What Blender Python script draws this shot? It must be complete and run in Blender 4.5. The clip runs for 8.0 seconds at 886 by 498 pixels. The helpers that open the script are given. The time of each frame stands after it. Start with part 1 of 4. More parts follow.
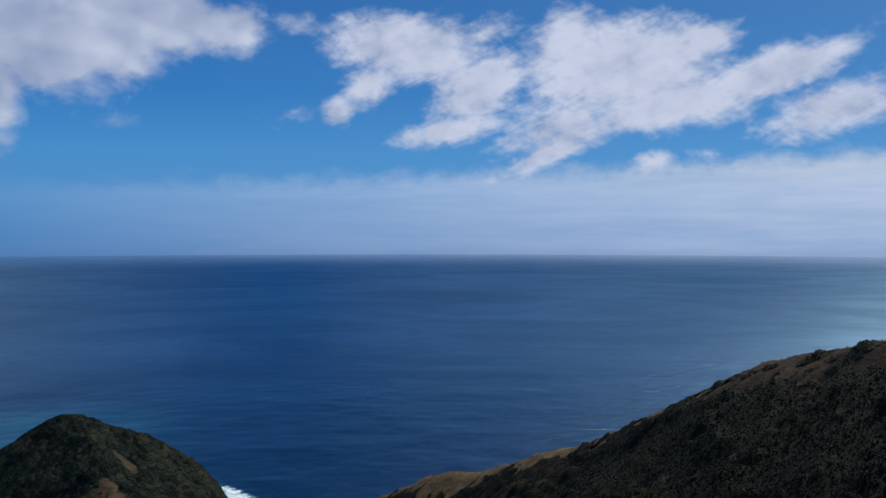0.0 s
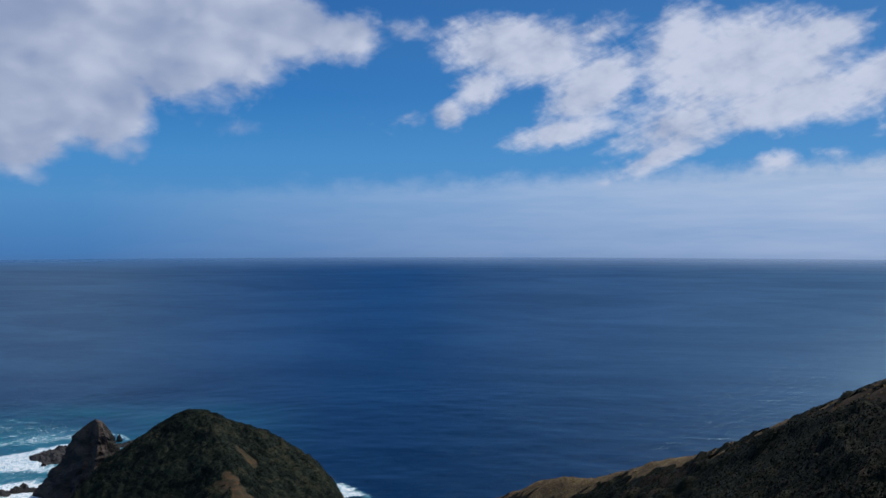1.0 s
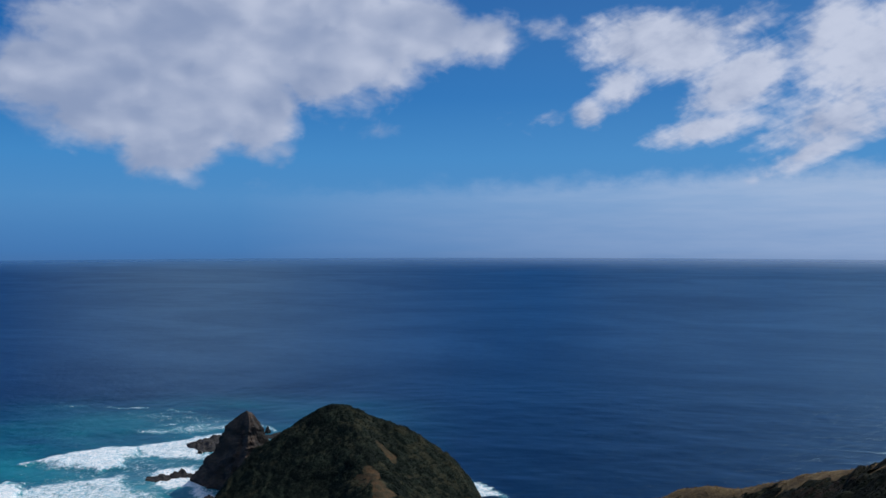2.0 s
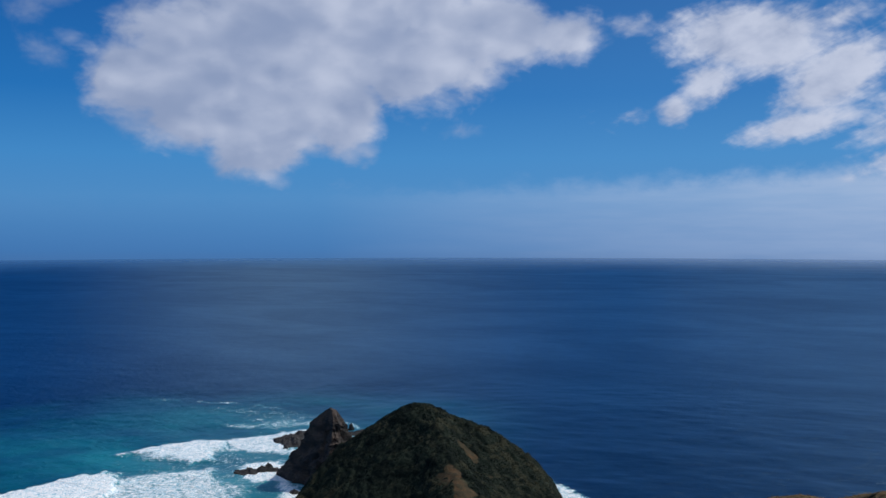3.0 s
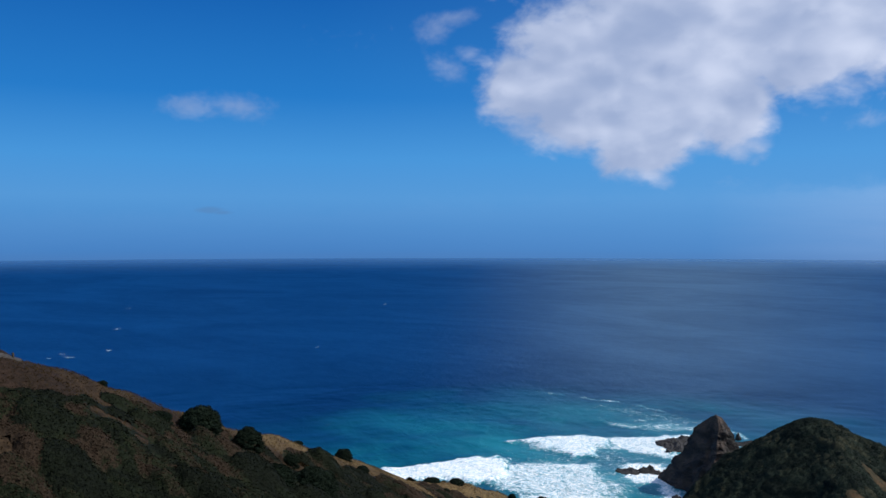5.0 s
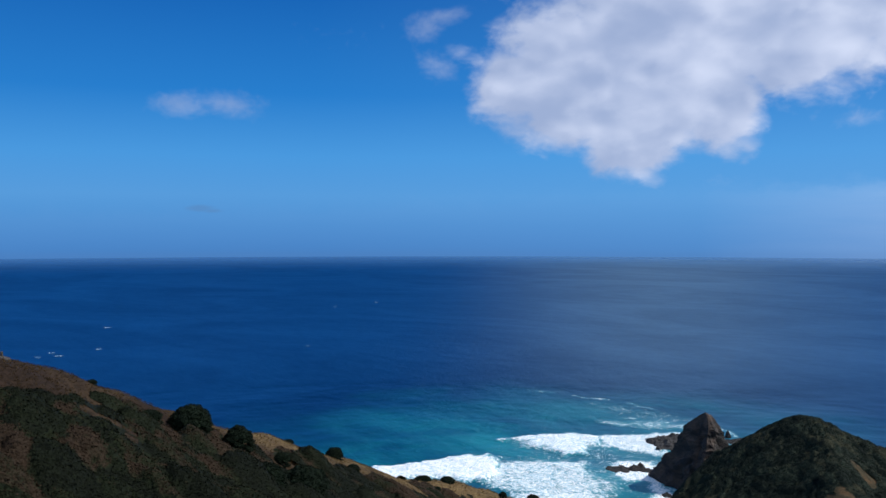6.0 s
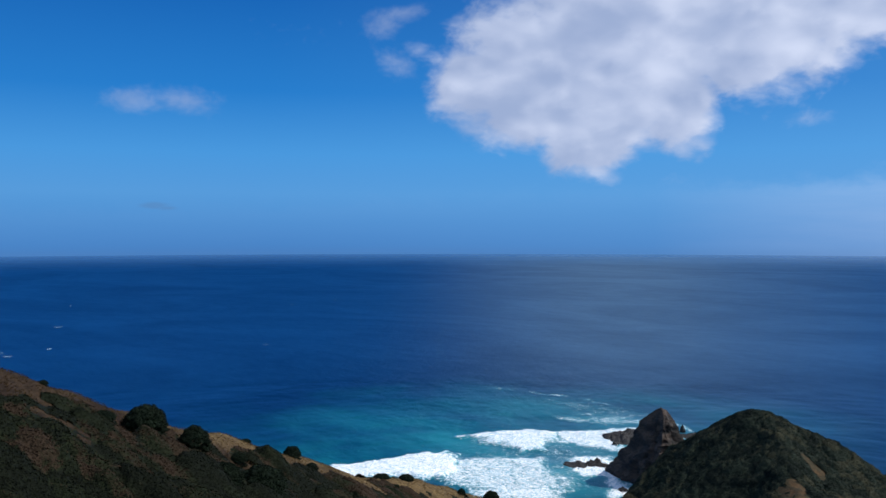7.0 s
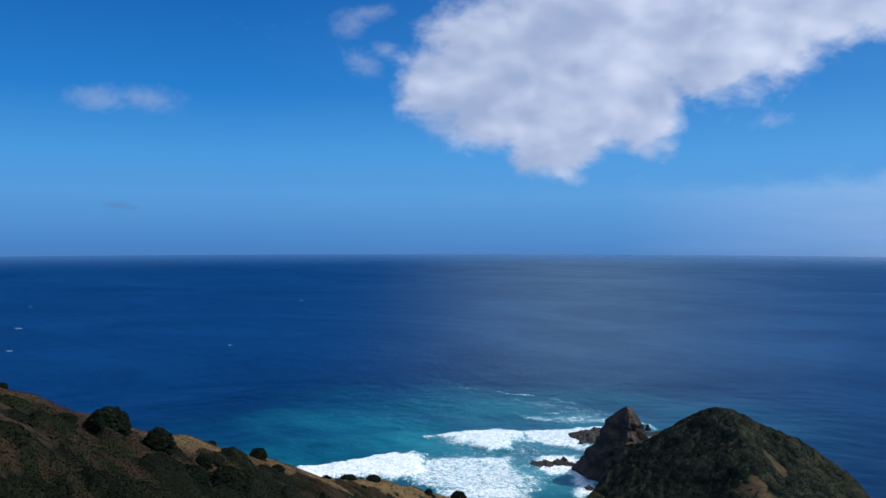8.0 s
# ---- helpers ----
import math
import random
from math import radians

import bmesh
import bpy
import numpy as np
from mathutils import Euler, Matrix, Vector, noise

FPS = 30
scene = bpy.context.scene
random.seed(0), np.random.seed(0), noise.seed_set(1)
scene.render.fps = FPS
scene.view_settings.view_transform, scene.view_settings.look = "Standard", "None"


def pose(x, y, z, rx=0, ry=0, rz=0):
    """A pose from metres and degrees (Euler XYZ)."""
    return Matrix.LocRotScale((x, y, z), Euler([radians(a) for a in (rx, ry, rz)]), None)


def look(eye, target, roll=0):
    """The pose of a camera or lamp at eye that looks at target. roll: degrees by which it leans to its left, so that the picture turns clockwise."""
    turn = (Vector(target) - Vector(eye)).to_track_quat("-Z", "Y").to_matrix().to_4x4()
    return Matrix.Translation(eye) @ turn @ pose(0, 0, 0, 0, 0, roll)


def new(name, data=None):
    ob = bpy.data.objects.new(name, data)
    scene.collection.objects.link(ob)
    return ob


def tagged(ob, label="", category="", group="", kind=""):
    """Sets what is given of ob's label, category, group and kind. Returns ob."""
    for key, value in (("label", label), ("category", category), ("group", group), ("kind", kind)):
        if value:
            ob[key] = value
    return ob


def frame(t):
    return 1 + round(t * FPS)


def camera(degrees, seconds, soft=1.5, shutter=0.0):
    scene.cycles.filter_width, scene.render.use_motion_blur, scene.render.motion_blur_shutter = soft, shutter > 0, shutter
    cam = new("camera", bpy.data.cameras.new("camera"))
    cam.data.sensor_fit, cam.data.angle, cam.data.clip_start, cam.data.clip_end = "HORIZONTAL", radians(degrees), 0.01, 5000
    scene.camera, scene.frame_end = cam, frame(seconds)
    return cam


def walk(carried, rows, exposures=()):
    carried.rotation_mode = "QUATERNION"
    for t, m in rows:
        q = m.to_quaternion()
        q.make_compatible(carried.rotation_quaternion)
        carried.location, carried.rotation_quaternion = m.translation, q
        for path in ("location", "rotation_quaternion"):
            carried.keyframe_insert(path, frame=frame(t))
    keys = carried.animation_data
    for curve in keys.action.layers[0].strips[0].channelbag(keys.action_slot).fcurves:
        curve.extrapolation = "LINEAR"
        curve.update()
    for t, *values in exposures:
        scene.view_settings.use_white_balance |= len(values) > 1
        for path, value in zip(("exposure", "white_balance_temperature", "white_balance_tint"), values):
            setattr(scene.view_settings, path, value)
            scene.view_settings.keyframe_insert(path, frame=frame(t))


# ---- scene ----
EYE = 120.0                      # height of the lens over the sea
SEA_EDGE = 4950.0                # where the sea sheet ends, at the horizon

# ---- camera and walk ----
cam = camera(54.6, 8.0, soft=1.5)


def aim(yaw, pitch, roll):
    return pose(0, 0, EYE, 90 + pitch, roll, yaw)


walk(cam, [
    (0.0, aim(0.00, -1.03, -0.03)),
    (0.1, aim(0.00, -1.02, -0.03)),
    (0.2, aim(0.00, -1.01, -0.03)),
    (0.3, aim(0.00, -1.01, -0.03)),
    (0.4, aim(0.25, -1.00, -0.03)),
    (0.5, aim(1.48, -0.99, -0.03)),
    (0.6, aim(4.76, -0.90, -0.02)),
    (0.7, aim(6.94, -0.89, -0.02)),
    (0.8, aim(7.46, -0.87, -0.01)),
    (0.9, aim(7.46, -0.86, -0.01)),
    (1.0, aim(7.44, -0.84, 0.00)),
    (1.1, aim(8.09, -0.84, 0.00)),
    (1.2, aim(9.67, -0.84, 0.01)),
    (1.3, aim(10.10, -0.85, 0.01)),
    (1.4, aim(10.13, -0.85, 0.02)),
    (1.5, aim(10.08, -0.85, 0.02)),
    (1.6, aim(11.21, -0.84, 0.03)),
    (1.7, aim(13.38, -0.83, 0.03)),
    (1.8, aim(15.25, -0.83, 0.04)),
    (1.9, aim(16.28, -0.82, 0.04)),
    (2.0, aim(16.59, -0.81, 0.05)),
    (2.1, aim(17.02, -0.81, 0.04)),
    (2.2, aim(17.77, -0.81, 0.04)),
    (3.3, aim(22.84, -0.81, 0.02)),
    (3.4, aim(23.14, -0.81, 0.02)),
    (3.5, aim(24.03, -0.81, 0.02)),
    (3.6, aim(26.12, -0.79, 0.02)),
    (3.7, aim(29.27, -0.78, 0.01)),
    (3.8, aim(32.32, -0.76, 0.01)),
    (3.9, aim(34.23, -0.75, 0.00)),
    (4.0, aim(36.00, -0.73, 0.00)),
    (4.1, aim(38.07, -0.73, 0.01)),
    (4.2, aim(40.11, -0.72, 0.01)),
    (4.3, aim(41.49, -0.72, 0.02)),
    (4.4, aim(43.11, -0.71, 0.02)),
    (4.5, aim(44.15, -0.71, 0.03)),
    (4.6, aim(44.91, -0.72, 0.03)),
    (4.7, aim(45.54, -0.73, 0.03)),
    (5.25, aim(47.85, -0.82, 0.03)),
    (5.8, aim(47.34, -0.88, 0.02)),
    (5.9, aim(47.37, -0.89, 0.02)),
    (6.0, aim(46.59, -0.90, 0.02)),
    (6.1, aim(45.30, -0.91, 0.02)),
    (6.2, aim(44.63, -0.92, 0.02)),
    (6.4, aim(44.63, -0.95, 0.02)),
    (6.5, aim(44.59, -0.96, 0.02)),
    (6.6, aim(44.35, -0.98, 0.02)),
    (6.8, aim(43.89, -1.02, 0.03)),
    (7.0, aim(43.82, -1.06, 0.03)),
    (7.2, aim(43.78, -1.04, 0.02)),
    (7.4, aim(42.96, -1.02, 0.01)),
    (7.5, aim(42.25, -1.01, 0.00)),
    (7.6, aim(41.78, -1.02, -0.00)),
    (7.8, aim(41.63, -1.03, -0.01)),
    (8.0, aim(41.64, -1.05, -0.02)),
], exposures=[(0.0, -0.18), (2.0, -0.24), (3.5, -0.18), (4.5, 0.03), (6.0, 0.18), (8.0, 0.16)])

# ---- sun and sky ----
SUN_AZ, SUN_EL = -41.0, 46.0     # degrees left of the y axis, and up


def bearing(az, r=1.0):
    """The plan point at a bearing (degrees to the left of the y axis) and a distance."""
    return -r * math.sin(radians(az)), r * math.cos(radians(az))


sun = new("sun", bpy.data.lights.new("sun", "SUN"))
sun.data.energy, sun.data.angle, sun.data.color = 3.3, radians(0.53), (1.0, 0.95, 0.87)
sx, sy = bearing(SUN_AZ, math.cos(radians(SUN_EL)))
sun.matrix_world = look((300 * sx, 300 * sy, 300 * math.sin(radians(SUN_EL))), (0, 0, 0))


class Nodes:
    """A thin hand for building node trees."""

    def __init__(self, tree):
        self.tree = tree

    def add(self, kind, operation="", clamp=False, smooth=False, colour=False):
        node = self.tree.nodes.new(kind)
        if operation:
            node.operation = operation
        if clamp:
            node.use_clamp = True
        if smooth:
            node.interpolation_type = "SMOOTHSTEP"
        if colour:
            node.data_type = "RGBA"
        return node

    def put(self, socket, value):
        if isinstance(value, bpy.types.NodeSocket):
            self.tree.links.new(value, socket)
        elif isinstance(value, (tuple, list)) and len(socket.default_value) == 4:
            socket.default_value = (*value[:3], 1.0)
        else:
            socket.default_value = value

    def math(self, op, a, b=0.0, c=0.0, clamp=False):
        node = self.add("ShaderNodeMath", operation=op, clamp=clamp)
        for socket, value in zip(node.inputs, (a, b, c)):
            self.put(socket, value)
        return node.outputs[0]

    def vec(self, x, y, z=0.0):
        node = self.add("ShaderNodeCombineXYZ")
        for socket, value in zip(node.inputs, (x, y, z)):
            self.put(socket, value)
        return node.outputs[0]

    def step(self, value, low, high, to_low=0.0, to_high=1.0, smooth=True):
        node = self.add("ShaderNodeMapRange", smooth=smooth)
        for socket, v in zip(node.inputs, (value, low, high, to_low, to_high)):
            self.put(socket, v)
        return node.outputs[0]

    def mix(self, factor, a, b):
        node = self.add("ShaderNodeMix", colour=True)
        self.put(node.inputs[0], factor)
        self.put(node.inputs[6], a)
        self.put(node.inputs[7], b)
        return node.outputs[2]

    def noise(self, vector, scale, detail=4.0, rough=0.5, warp=0.0):
        node = self.add("ShaderNodeTexNoise")
        if vector is not None:
            self.put(node.inputs["Vector"], vector)
        for key, value in (("Scale", scale), ("Detail", detail), ("Roughness", rough), ("Distortion", warp)):
            node.inputs[key].default_value = value
        return node.outputs[0]

    def scaled(self, vector, scale):
        node = self.add("ShaderNodeVectorMath", operation="MULTIPLY")
        self.put(node.inputs[0], vector)
        node.inputs[1].default_value = scale
        return node.outputs[0]


# puffs of cloud: bearing, height, half width, half height, lean, weight (degrees)
BIG_CLOUD = [
    (36.1, 11.2, 6.7, 4.1, 0, 1), (29.3, 13.4, 9.8, 4.7, 0, 1), (22.4, 12.6, 4.6, 2.7, 0, 1),
    (34.3, 6.1, 2.7, 2.2, 0, 0.9), (41.6, 9.6, 2.7, 2.5, 0, 0.9), (28.6, 8.1, 2.4, 2.5, 0, 0.9),
    (24.9, 10.6, 3.0, 1.6, 0, 0.9), (18.6, 13.5, 3.7, 2.0, 0, 1), (13.9, 13.0, 2.5, 1.5, 0, 0.72), (37.8, 8.6, 4.2, 2.6, 0, 1), (32.2, 8.8, 4.6, 2.8, 0, 1),
    # the last two puffs are added above the view to brighten the sea's reflection
    (9.8, 13.4, 2.2, 0.7, 0, 0.3), (33, 20.0, 6.5, 4.5, 0, 1), (33, 27, 5, 5, 0, 1)]
BROKEN_CLOUD = [
    (2.4, 12.2, 4.9, 1.9, -5, 1), (4.9, 9.9, 2.2, 1.2, 35, 0.7), (6.9, 8.3, 1.1, 0.9, 20, 0.6),
    (-2.8, 13.1, 2.3, 0.9, 20, 0.5), (-2.5, 9.7, 3.4, 1.7, 25, 0.9), (-0.6, 6.8, 3.4, 0.9, 10, 0.8),
    (-8.1, 13.0, 2.2, 1.5, 30, 0.7), (-11.7, 10.8, 6.2, 2.8, 0, 1), (-14.6, 8.2, 6.0, 1.6, 8, 0.9),
    (-8.1, 7.3, 4.4, 1.9, 15, 0.7)]
TRAILING_CLOUD = [
    (-6.6, 5.1, 3.0, 0.8, 25, 0.7), (-21.0, 10.0, 4.3, 1.4, 15, 0.9), (-24.5, 11.0, 2.2, 0.9, 25, 0.6),
    (-24.3, 7.6, 3.8, 1.5, 12, 0.8), (-17.0, 12.1, 2.1, 1.1, 0, 0.8), (10.2, 7.6, 1.4, 0.6, 0, 0.15),
    (-13.9, 4.6, 1.6, 0.7, 0, 0.6), (-17.0, 5.1, 1.4, 0.4, 0, 0.4),
    (-26, 19.5, 9, 3, 10, 0.8), (-34, 13, 5, 4, 10, 0.9), (-36, 27, 11, 5, 0, 0.9)]
SMALL_CLOUDS = [
    (63.6, 8.3, 1.8, 0.8, 0, 0.62), (60.6, 8.5, 2.3, 0.9, -8, 0.62), (48.0, 13.5, 1.5, 1.0, 20, 0.55),
    (46.4, 14.3, 1.9, 0.6, 8, 0.6), (47.0, 11.2, 1.8, 0.9, -25, 0.48), (45.4, 12.0, 1.0, 0.7, 0, 0.5), (53.7, 13.0, 2.9, 1.1, 0, 0.15),
    (21.0, 7.0, 1.6, 0.5, 0, 0.4), (28.9, 3.5, 1.7, 0.4, 0, 0.2)]

world = bpy.data.worlds.new("sky")
scene.world = world
world.use_nodes = True
world.node_tree.nodes.clear()
w = Nodes(world.node_tree)
ray = w.add("ShaderNodeTexCoord").outputs["Generated"]
split = w.add("ShaderNodeSeparateXYZ")
w.put(split.inputs[0], ray)
dx, dy, dz = split.outputs
az = w.math("MULTIPLY", w.math("ARCTAN2", w.math("MULTIPLY", dx, -1.0), dy), 180 / math.pi)
el = w.math("MULTIPLY", w.math("ARCSINE", dz), 180 / math.pi)
# clear air, sampled high enough to stay deep blue down to the sea's edge
lift = w.vec(dx, dy, w.math("MAXIMUM", w.math("ADD", w.math("MULTIPLY", dz, 0.8), 0.3), 0.05))
air = w.add("ShaderNodeTexSky")
air.sky_type, air.sun_disc = "NISHITA", False
air.sun_elevation, air.sun_rotation = radians(SUN_EL), radians(-SUN_AZ)
air.altitude, air.air_density, air.dust_density, air.ozone_density = 120, 1.0, 0.3, 2.5
w.put(air.inputs[0], lift)
tone = w.add("ShaderNodeHueSaturation")
w.put(tone.inputs["Color"], air.outputs[0])
tone.inputs["Hue"].default_value, tone.inputs["Saturation"].default_value, tone.inputs["Value"].default_value = 0.5, 1.5, 1.0
# sea air: paler a few degrees up, greyer at the very edge, paler towards the sun
rise = w.add("ShaderNodeValToRGB")
w.put(rise.inputs[0], w.step(el, -2.0, 48.0, smooth=False))
SEA_AIR = [(0.012, (0.052, 0.185, 0.475)), (0.04, (0.064, 0.225, 0.54)), (0.092, (0.090, 0.302, 0.645)), (0.144, (0.064, 0.290, 0.665)),
           (0.224, (0.020, 0.188, 0.555)), (0.36, (0.008, 0.108, 0.41)), (0.60, (0.006, 0.062, 0.27)), (1.0, (0.005, 0.040, 0.18))]
while len(rise.color_ramp.elements) < len(SEA_AIR):
    rise.color_ramp.elements.new(0.5)
for spot, (at, colour) in zip(rise.color_ramp.elements, SEA_AIR):
    spot.position, spot.color = at, (*colour, 1.0)
pale = w.mix(w.step(az, 55.0, -35.0, 0.0, 0.34, smooth=False), rise.outputs[0], (0.19, 0.44, 0.78))
strong = w.add("ShaderNodeVectorMath", operation="SCALE")
w.put(strong.inputs[0], pale)
strong.inputs["Scale"].default_value = 10.0
clear = w.mix(w.step(el, 20.0, 70.0, 0.94, 0.78), tone.outputs[0], strong.outputs[0])
# a broad bright aureole high on the sun's side, added above the view to brighten the sea
glow = w.math("MULTIPLY", w.step(az, 16.0, -40.0, 0.0, 0.85), w.step(el, 16.5, 34.0))
clear = w.mix(glow, clear, (6.2, 7.3, 9.0))
# billows
plane = w.vec(az, w.math("MULTIPLY", el, 1.5), 0.0)
warp = w.noise(plane, 0.22, 3, 0.5)
plane2 = w.vec(w.math("ADD", az, w.math("MULTIPLY", warp, 2.4)), w.math("MULTIPLY", el, 1.5), 3.0)
billow = w.noise(plane2, 0.3, 4, 0.5)
fine = w.noise(plane2, 1.2, 6, 0.55)


def bulges(du, dv):
    """Rounded heads of cloud, large and small: high in the middle of each."""
    at = w.vec(w.math("ADD", az, w.math("MULTIPLY", w.math("ADD", warp, du), 2.4)),
               w.math("ADD", w.math("ADD", w.math("MULTIPLY", el, 1.3), dv), w.math("MULTIPLY", fine, 0.9)), 3.0)
    total = 0.0
    for scale, share in ((0.26, 0.6), (0.62, 0.4)):
        node = w.add("ShaderNodeTexVoronoi")
        node.feature = "SMOOTH_F1"
        w.put(node.inputs["Vector"], at)
        node.inputs["Scale"].default_value, node.inputs["Smoothness"].default_value = scale, 0.7
        total = w.math("ADD", total, w.math("MULTIPLY", node.outputs["Distance"], -share))
    return w.math("ADD", total, 0.6)


heads = bulges(0.0, 0.0)
sunward = bulges(-0.18, 0.5)
# drawn-out wisps that climb to the right
lean = w.vec(w.math("ADD", w.math("MULTIPLY", az, 0.35), w.math("MULTIPLY", el, 0.28)), w.math("SUBTRACT", w.math("MULTIPLY", el, 1.25), w.math("MULTIPLY", az, -0.5)), 8.0)
wisp = w.noise(lean, 0.6, 9, 0.62, 0.5)


def puff_group():
    g = bpy.data.node_groups.new("puff", "ShaderNodeTree")
    for name in ("u", "v", "u0", "v0", "a", "b", "cos", "sin", "weight", "before"):
        g.interface.new_socket(name, in_out="INPUT", socket_type="NodeSocketFloat")
    g.interface.new_socket("value", in_out="OUTPUT", socket_type="NodeSocketFloat")
    n = Nodes(g)
    i = n.add("NodeGroupInput").outputs
    du = n.math("SUBTRACT", i["u0"], i["u"])
    dv = n.math("SUBTRACT", i["v"], i["v0"])
    p = n.math("DIVIDE", n.math("ADD", n.math("MULTIPLY", du, i["cos"]), n.math("MULTIPLY", dv, i["sin"])), i["a"])
    q = n.math("DIVIDE", n.math("SUBTRACT", n.math("MULTIPLY", dv, i["cos"]), n.math("MULTIPLY", du, i["sin"])), i["b"])
    d = n.math("SQRT", n.math("ADD", n.math("MULTIPLY", p, p), n.math("MULTIPLY", q, q)))
    h = n.math("MULTIPLY", n.math("SUBTRACT", 1.45, d), i["weight"])
    out = n.add("NodeGroupOutput")
    n.put(out.inputs[0], n.math("SMOOTH_MAX", i["before"], h, 0.15))
    return g


PUFF = puff_group()


def gather(puffs):
    value = -1.0
    for a0, e0, a, b, lean, weight in puffs:
        node = w.add("ShaderNodeGroup")
        node.node_tree = PUFF
        c, s = math.cos(radians(lean)), math.sin(radians(lean))
        for key, v in (("u", az), ("v", el), ("u0", a0), ("v0", e0), ("a", a), ("b", b), ("cos", c), ("sin", s),
                       ("weight", weight), ("before", value)):
            w.put(node.inputs[key], v)
        value = node.outputs[0]
    return value


def cloud_cover(form, ragged, frayed, grain, edge, soft_edge, rounded=0.0):
    v = w.math("ADD", form, w.math("MULTIPLY", w.math("SUBTRACT", billow, 0.5), ragged))
    v = w.math("ADD", v, w.math("MULTIPLY", w.math("SUBTRACT", grain, 0.5), frayed))
    v = w.math("ADD", v, w.math("MULTIPLY", heads, rounded))
    return w.step(v, edge, edge + soft_edge)


thick = gather(BIG_CLOUD)
torn = gather(BROKEN_CLOUD + TRAILING_CLOUD)
small = gather(SMALL_CLOUDS)
shred = w.math("ADD", w.math("MULTIPLY", wisp, 0.55), w.math("MULTIPLY", fine, 0.45))
cover_thick = cloud_cover(thick, 0.6, 0.3, fine, 0.12, 0.62, 0.7)
cover_torn = cloud_cover(torn, 0.7, 1.15, shred, 0.1, 0.75, 0.3)
cover_small = cloud_cover(small, 0.6, 0.6, fine, 0.12, 0.9)
cover = w.math("MAXIMUM", w.math("MAXIMUM", cover_thick, cover_torn), w.math("MULTIPLY", cover_small, 0.44))
# the clouds' own light and shade: bright shoulders, greyer hollows and undersides
swollen = w.noise(plane2, 0.21, 2, 0.45)
relief = w.noise(w.vec(w.math("ADD", az, w.math("ADD", w.math("MULTIPLY", warp, 2.4), 0.9)), w.math("ADD", w.math("MULTIPLY", el, 1.5), 1.7), 3.0), 0.21, 2, 0.45)
lit = w.math("ADD", w.math("MULTIPLY", w.math("SUBTRACT", swollen, relief), 1.5), w.math("MULTIPLY", w.math("SUBTRACT", fine, 0.5), 0.14))
lit = w.math("ADD", lit, w.math("MULTIPLY", w.math("SUBTRACT", w.noise(plane, 0.16, 3, 0.5), 0.5), 0.8))
lit = w.math("ADD", lit, w.math("MULTIPLY", w.math("SUBTRACT", shred, 0.5), w.step(az, 16.0, 6.0, 0.15, 1.1)))
lit = w.math("ADD", lit, w.step(az, 46.0, -4.0, -0.42, 0.38, smooth=False))
lit = w.math("ADD", lit, w.math("MULTIPLY", w.math("SUBTRACT", heads, sunward), 0.75))
cloud = w.mix(w.step(lit, -0.7, 0.75), (3.1, 3.9, 5.9), (6.6, 7.2, 8.9))
# thin bank of haze low over the sea, thicker to the sun's side
top = w.math("ADD", 4.3, w.math("ADD", w.math("MULTIPLY", az, -0.035), w.math("MULTIPLY", w.math("SUBTRACT", w.noise(plane, 0.5, 6, 0.6), 0.5), 2.2)))
under = w.math("SUBTRACT", top, el)
bank = w.step(under, -0.35, 1.3)
bank = w.math("MULTIPLY", bank, w.step(az, 30.0, -22.0, 0.02, 0.92, smooth=False))
streak = w.noise(w.vec(w.math("MULTIPLY", az, 0.12), el, 5.0), 1.1, 5, 0.55)
bank = w.math("MULTIPLY", bank, w.step(streak, 0.25, 0.7, 0.72, 1.0))
low = w.step(el, -1.4, 3.8)
mist = w.mix(low, (4.35, 5.5, 7.9), (5.75, 6.75, 8.8))
crown_light = w.math("MULTIPLY", w.step(under, 2.6, 0.5), w.step(az, 5.0, -24.0, 0.0, 0.8))
hazy = w.mix(bank, clear, w.mix(crown_light, mist, (5.8, 6.6, 8.0)))
# the sea's edge lies in denser, darker air
veiled = w.mix(w.step(el, -1.5, -0.7, 0.18, 0.0), hazy, (0.9, 1.7, 3.6))
# one small cloud in shade far out over the sea
dim = cloud_cover(gather([(62.4, 1.75, 0.9, 0.22, 0, 1), (61.7, 1.6, 0.7, 0.14, 0, 0.8)]), 0.5, 0.8, fine, 0.15, 0.9)
veiled = w.mix(w.math("MULTIPLY", dim, 0.5), veiled, (0.9, 2.1, 4.3))
heaven = w.mix(w.math("MULTIPLY", cover, 0.96), veiled, cloud)
back = w.add("ShaderNodeBackground")
w.put(back.inputs[0], heaven)
back.inputs[1].default_value = 0.1
w.put(w.add("ShaderNodeOutputWorld").inputs[0], back.outputs[0])

# ---- materials ----


def material(name):
    m = bpy.data.materials.new(name)
    m.use_nodes = True
    n = Nodes(m.node_tree)
    return m, n, m.node_tree.nodes["Principled BSDF"]


def bump(n, shader, height, strength, distance):
    node = n.add("ShaderNodeBump")
    n.put(node.inputs["Height"], height)
    node.inputs["Strength"].default_value, node.inputs["Distance"].default_value = strength, distance
    n.put(shader.inputs["Normal"], node.outputs[0])


def place(n):
    return n.add("ShaderNodeNewGeometry").outputs["Position"]


def attribute(n, name):
    node = n.add("ShaderNodeAttribute")
    node.attribute_name = name
    return node.outputs["Fac"]


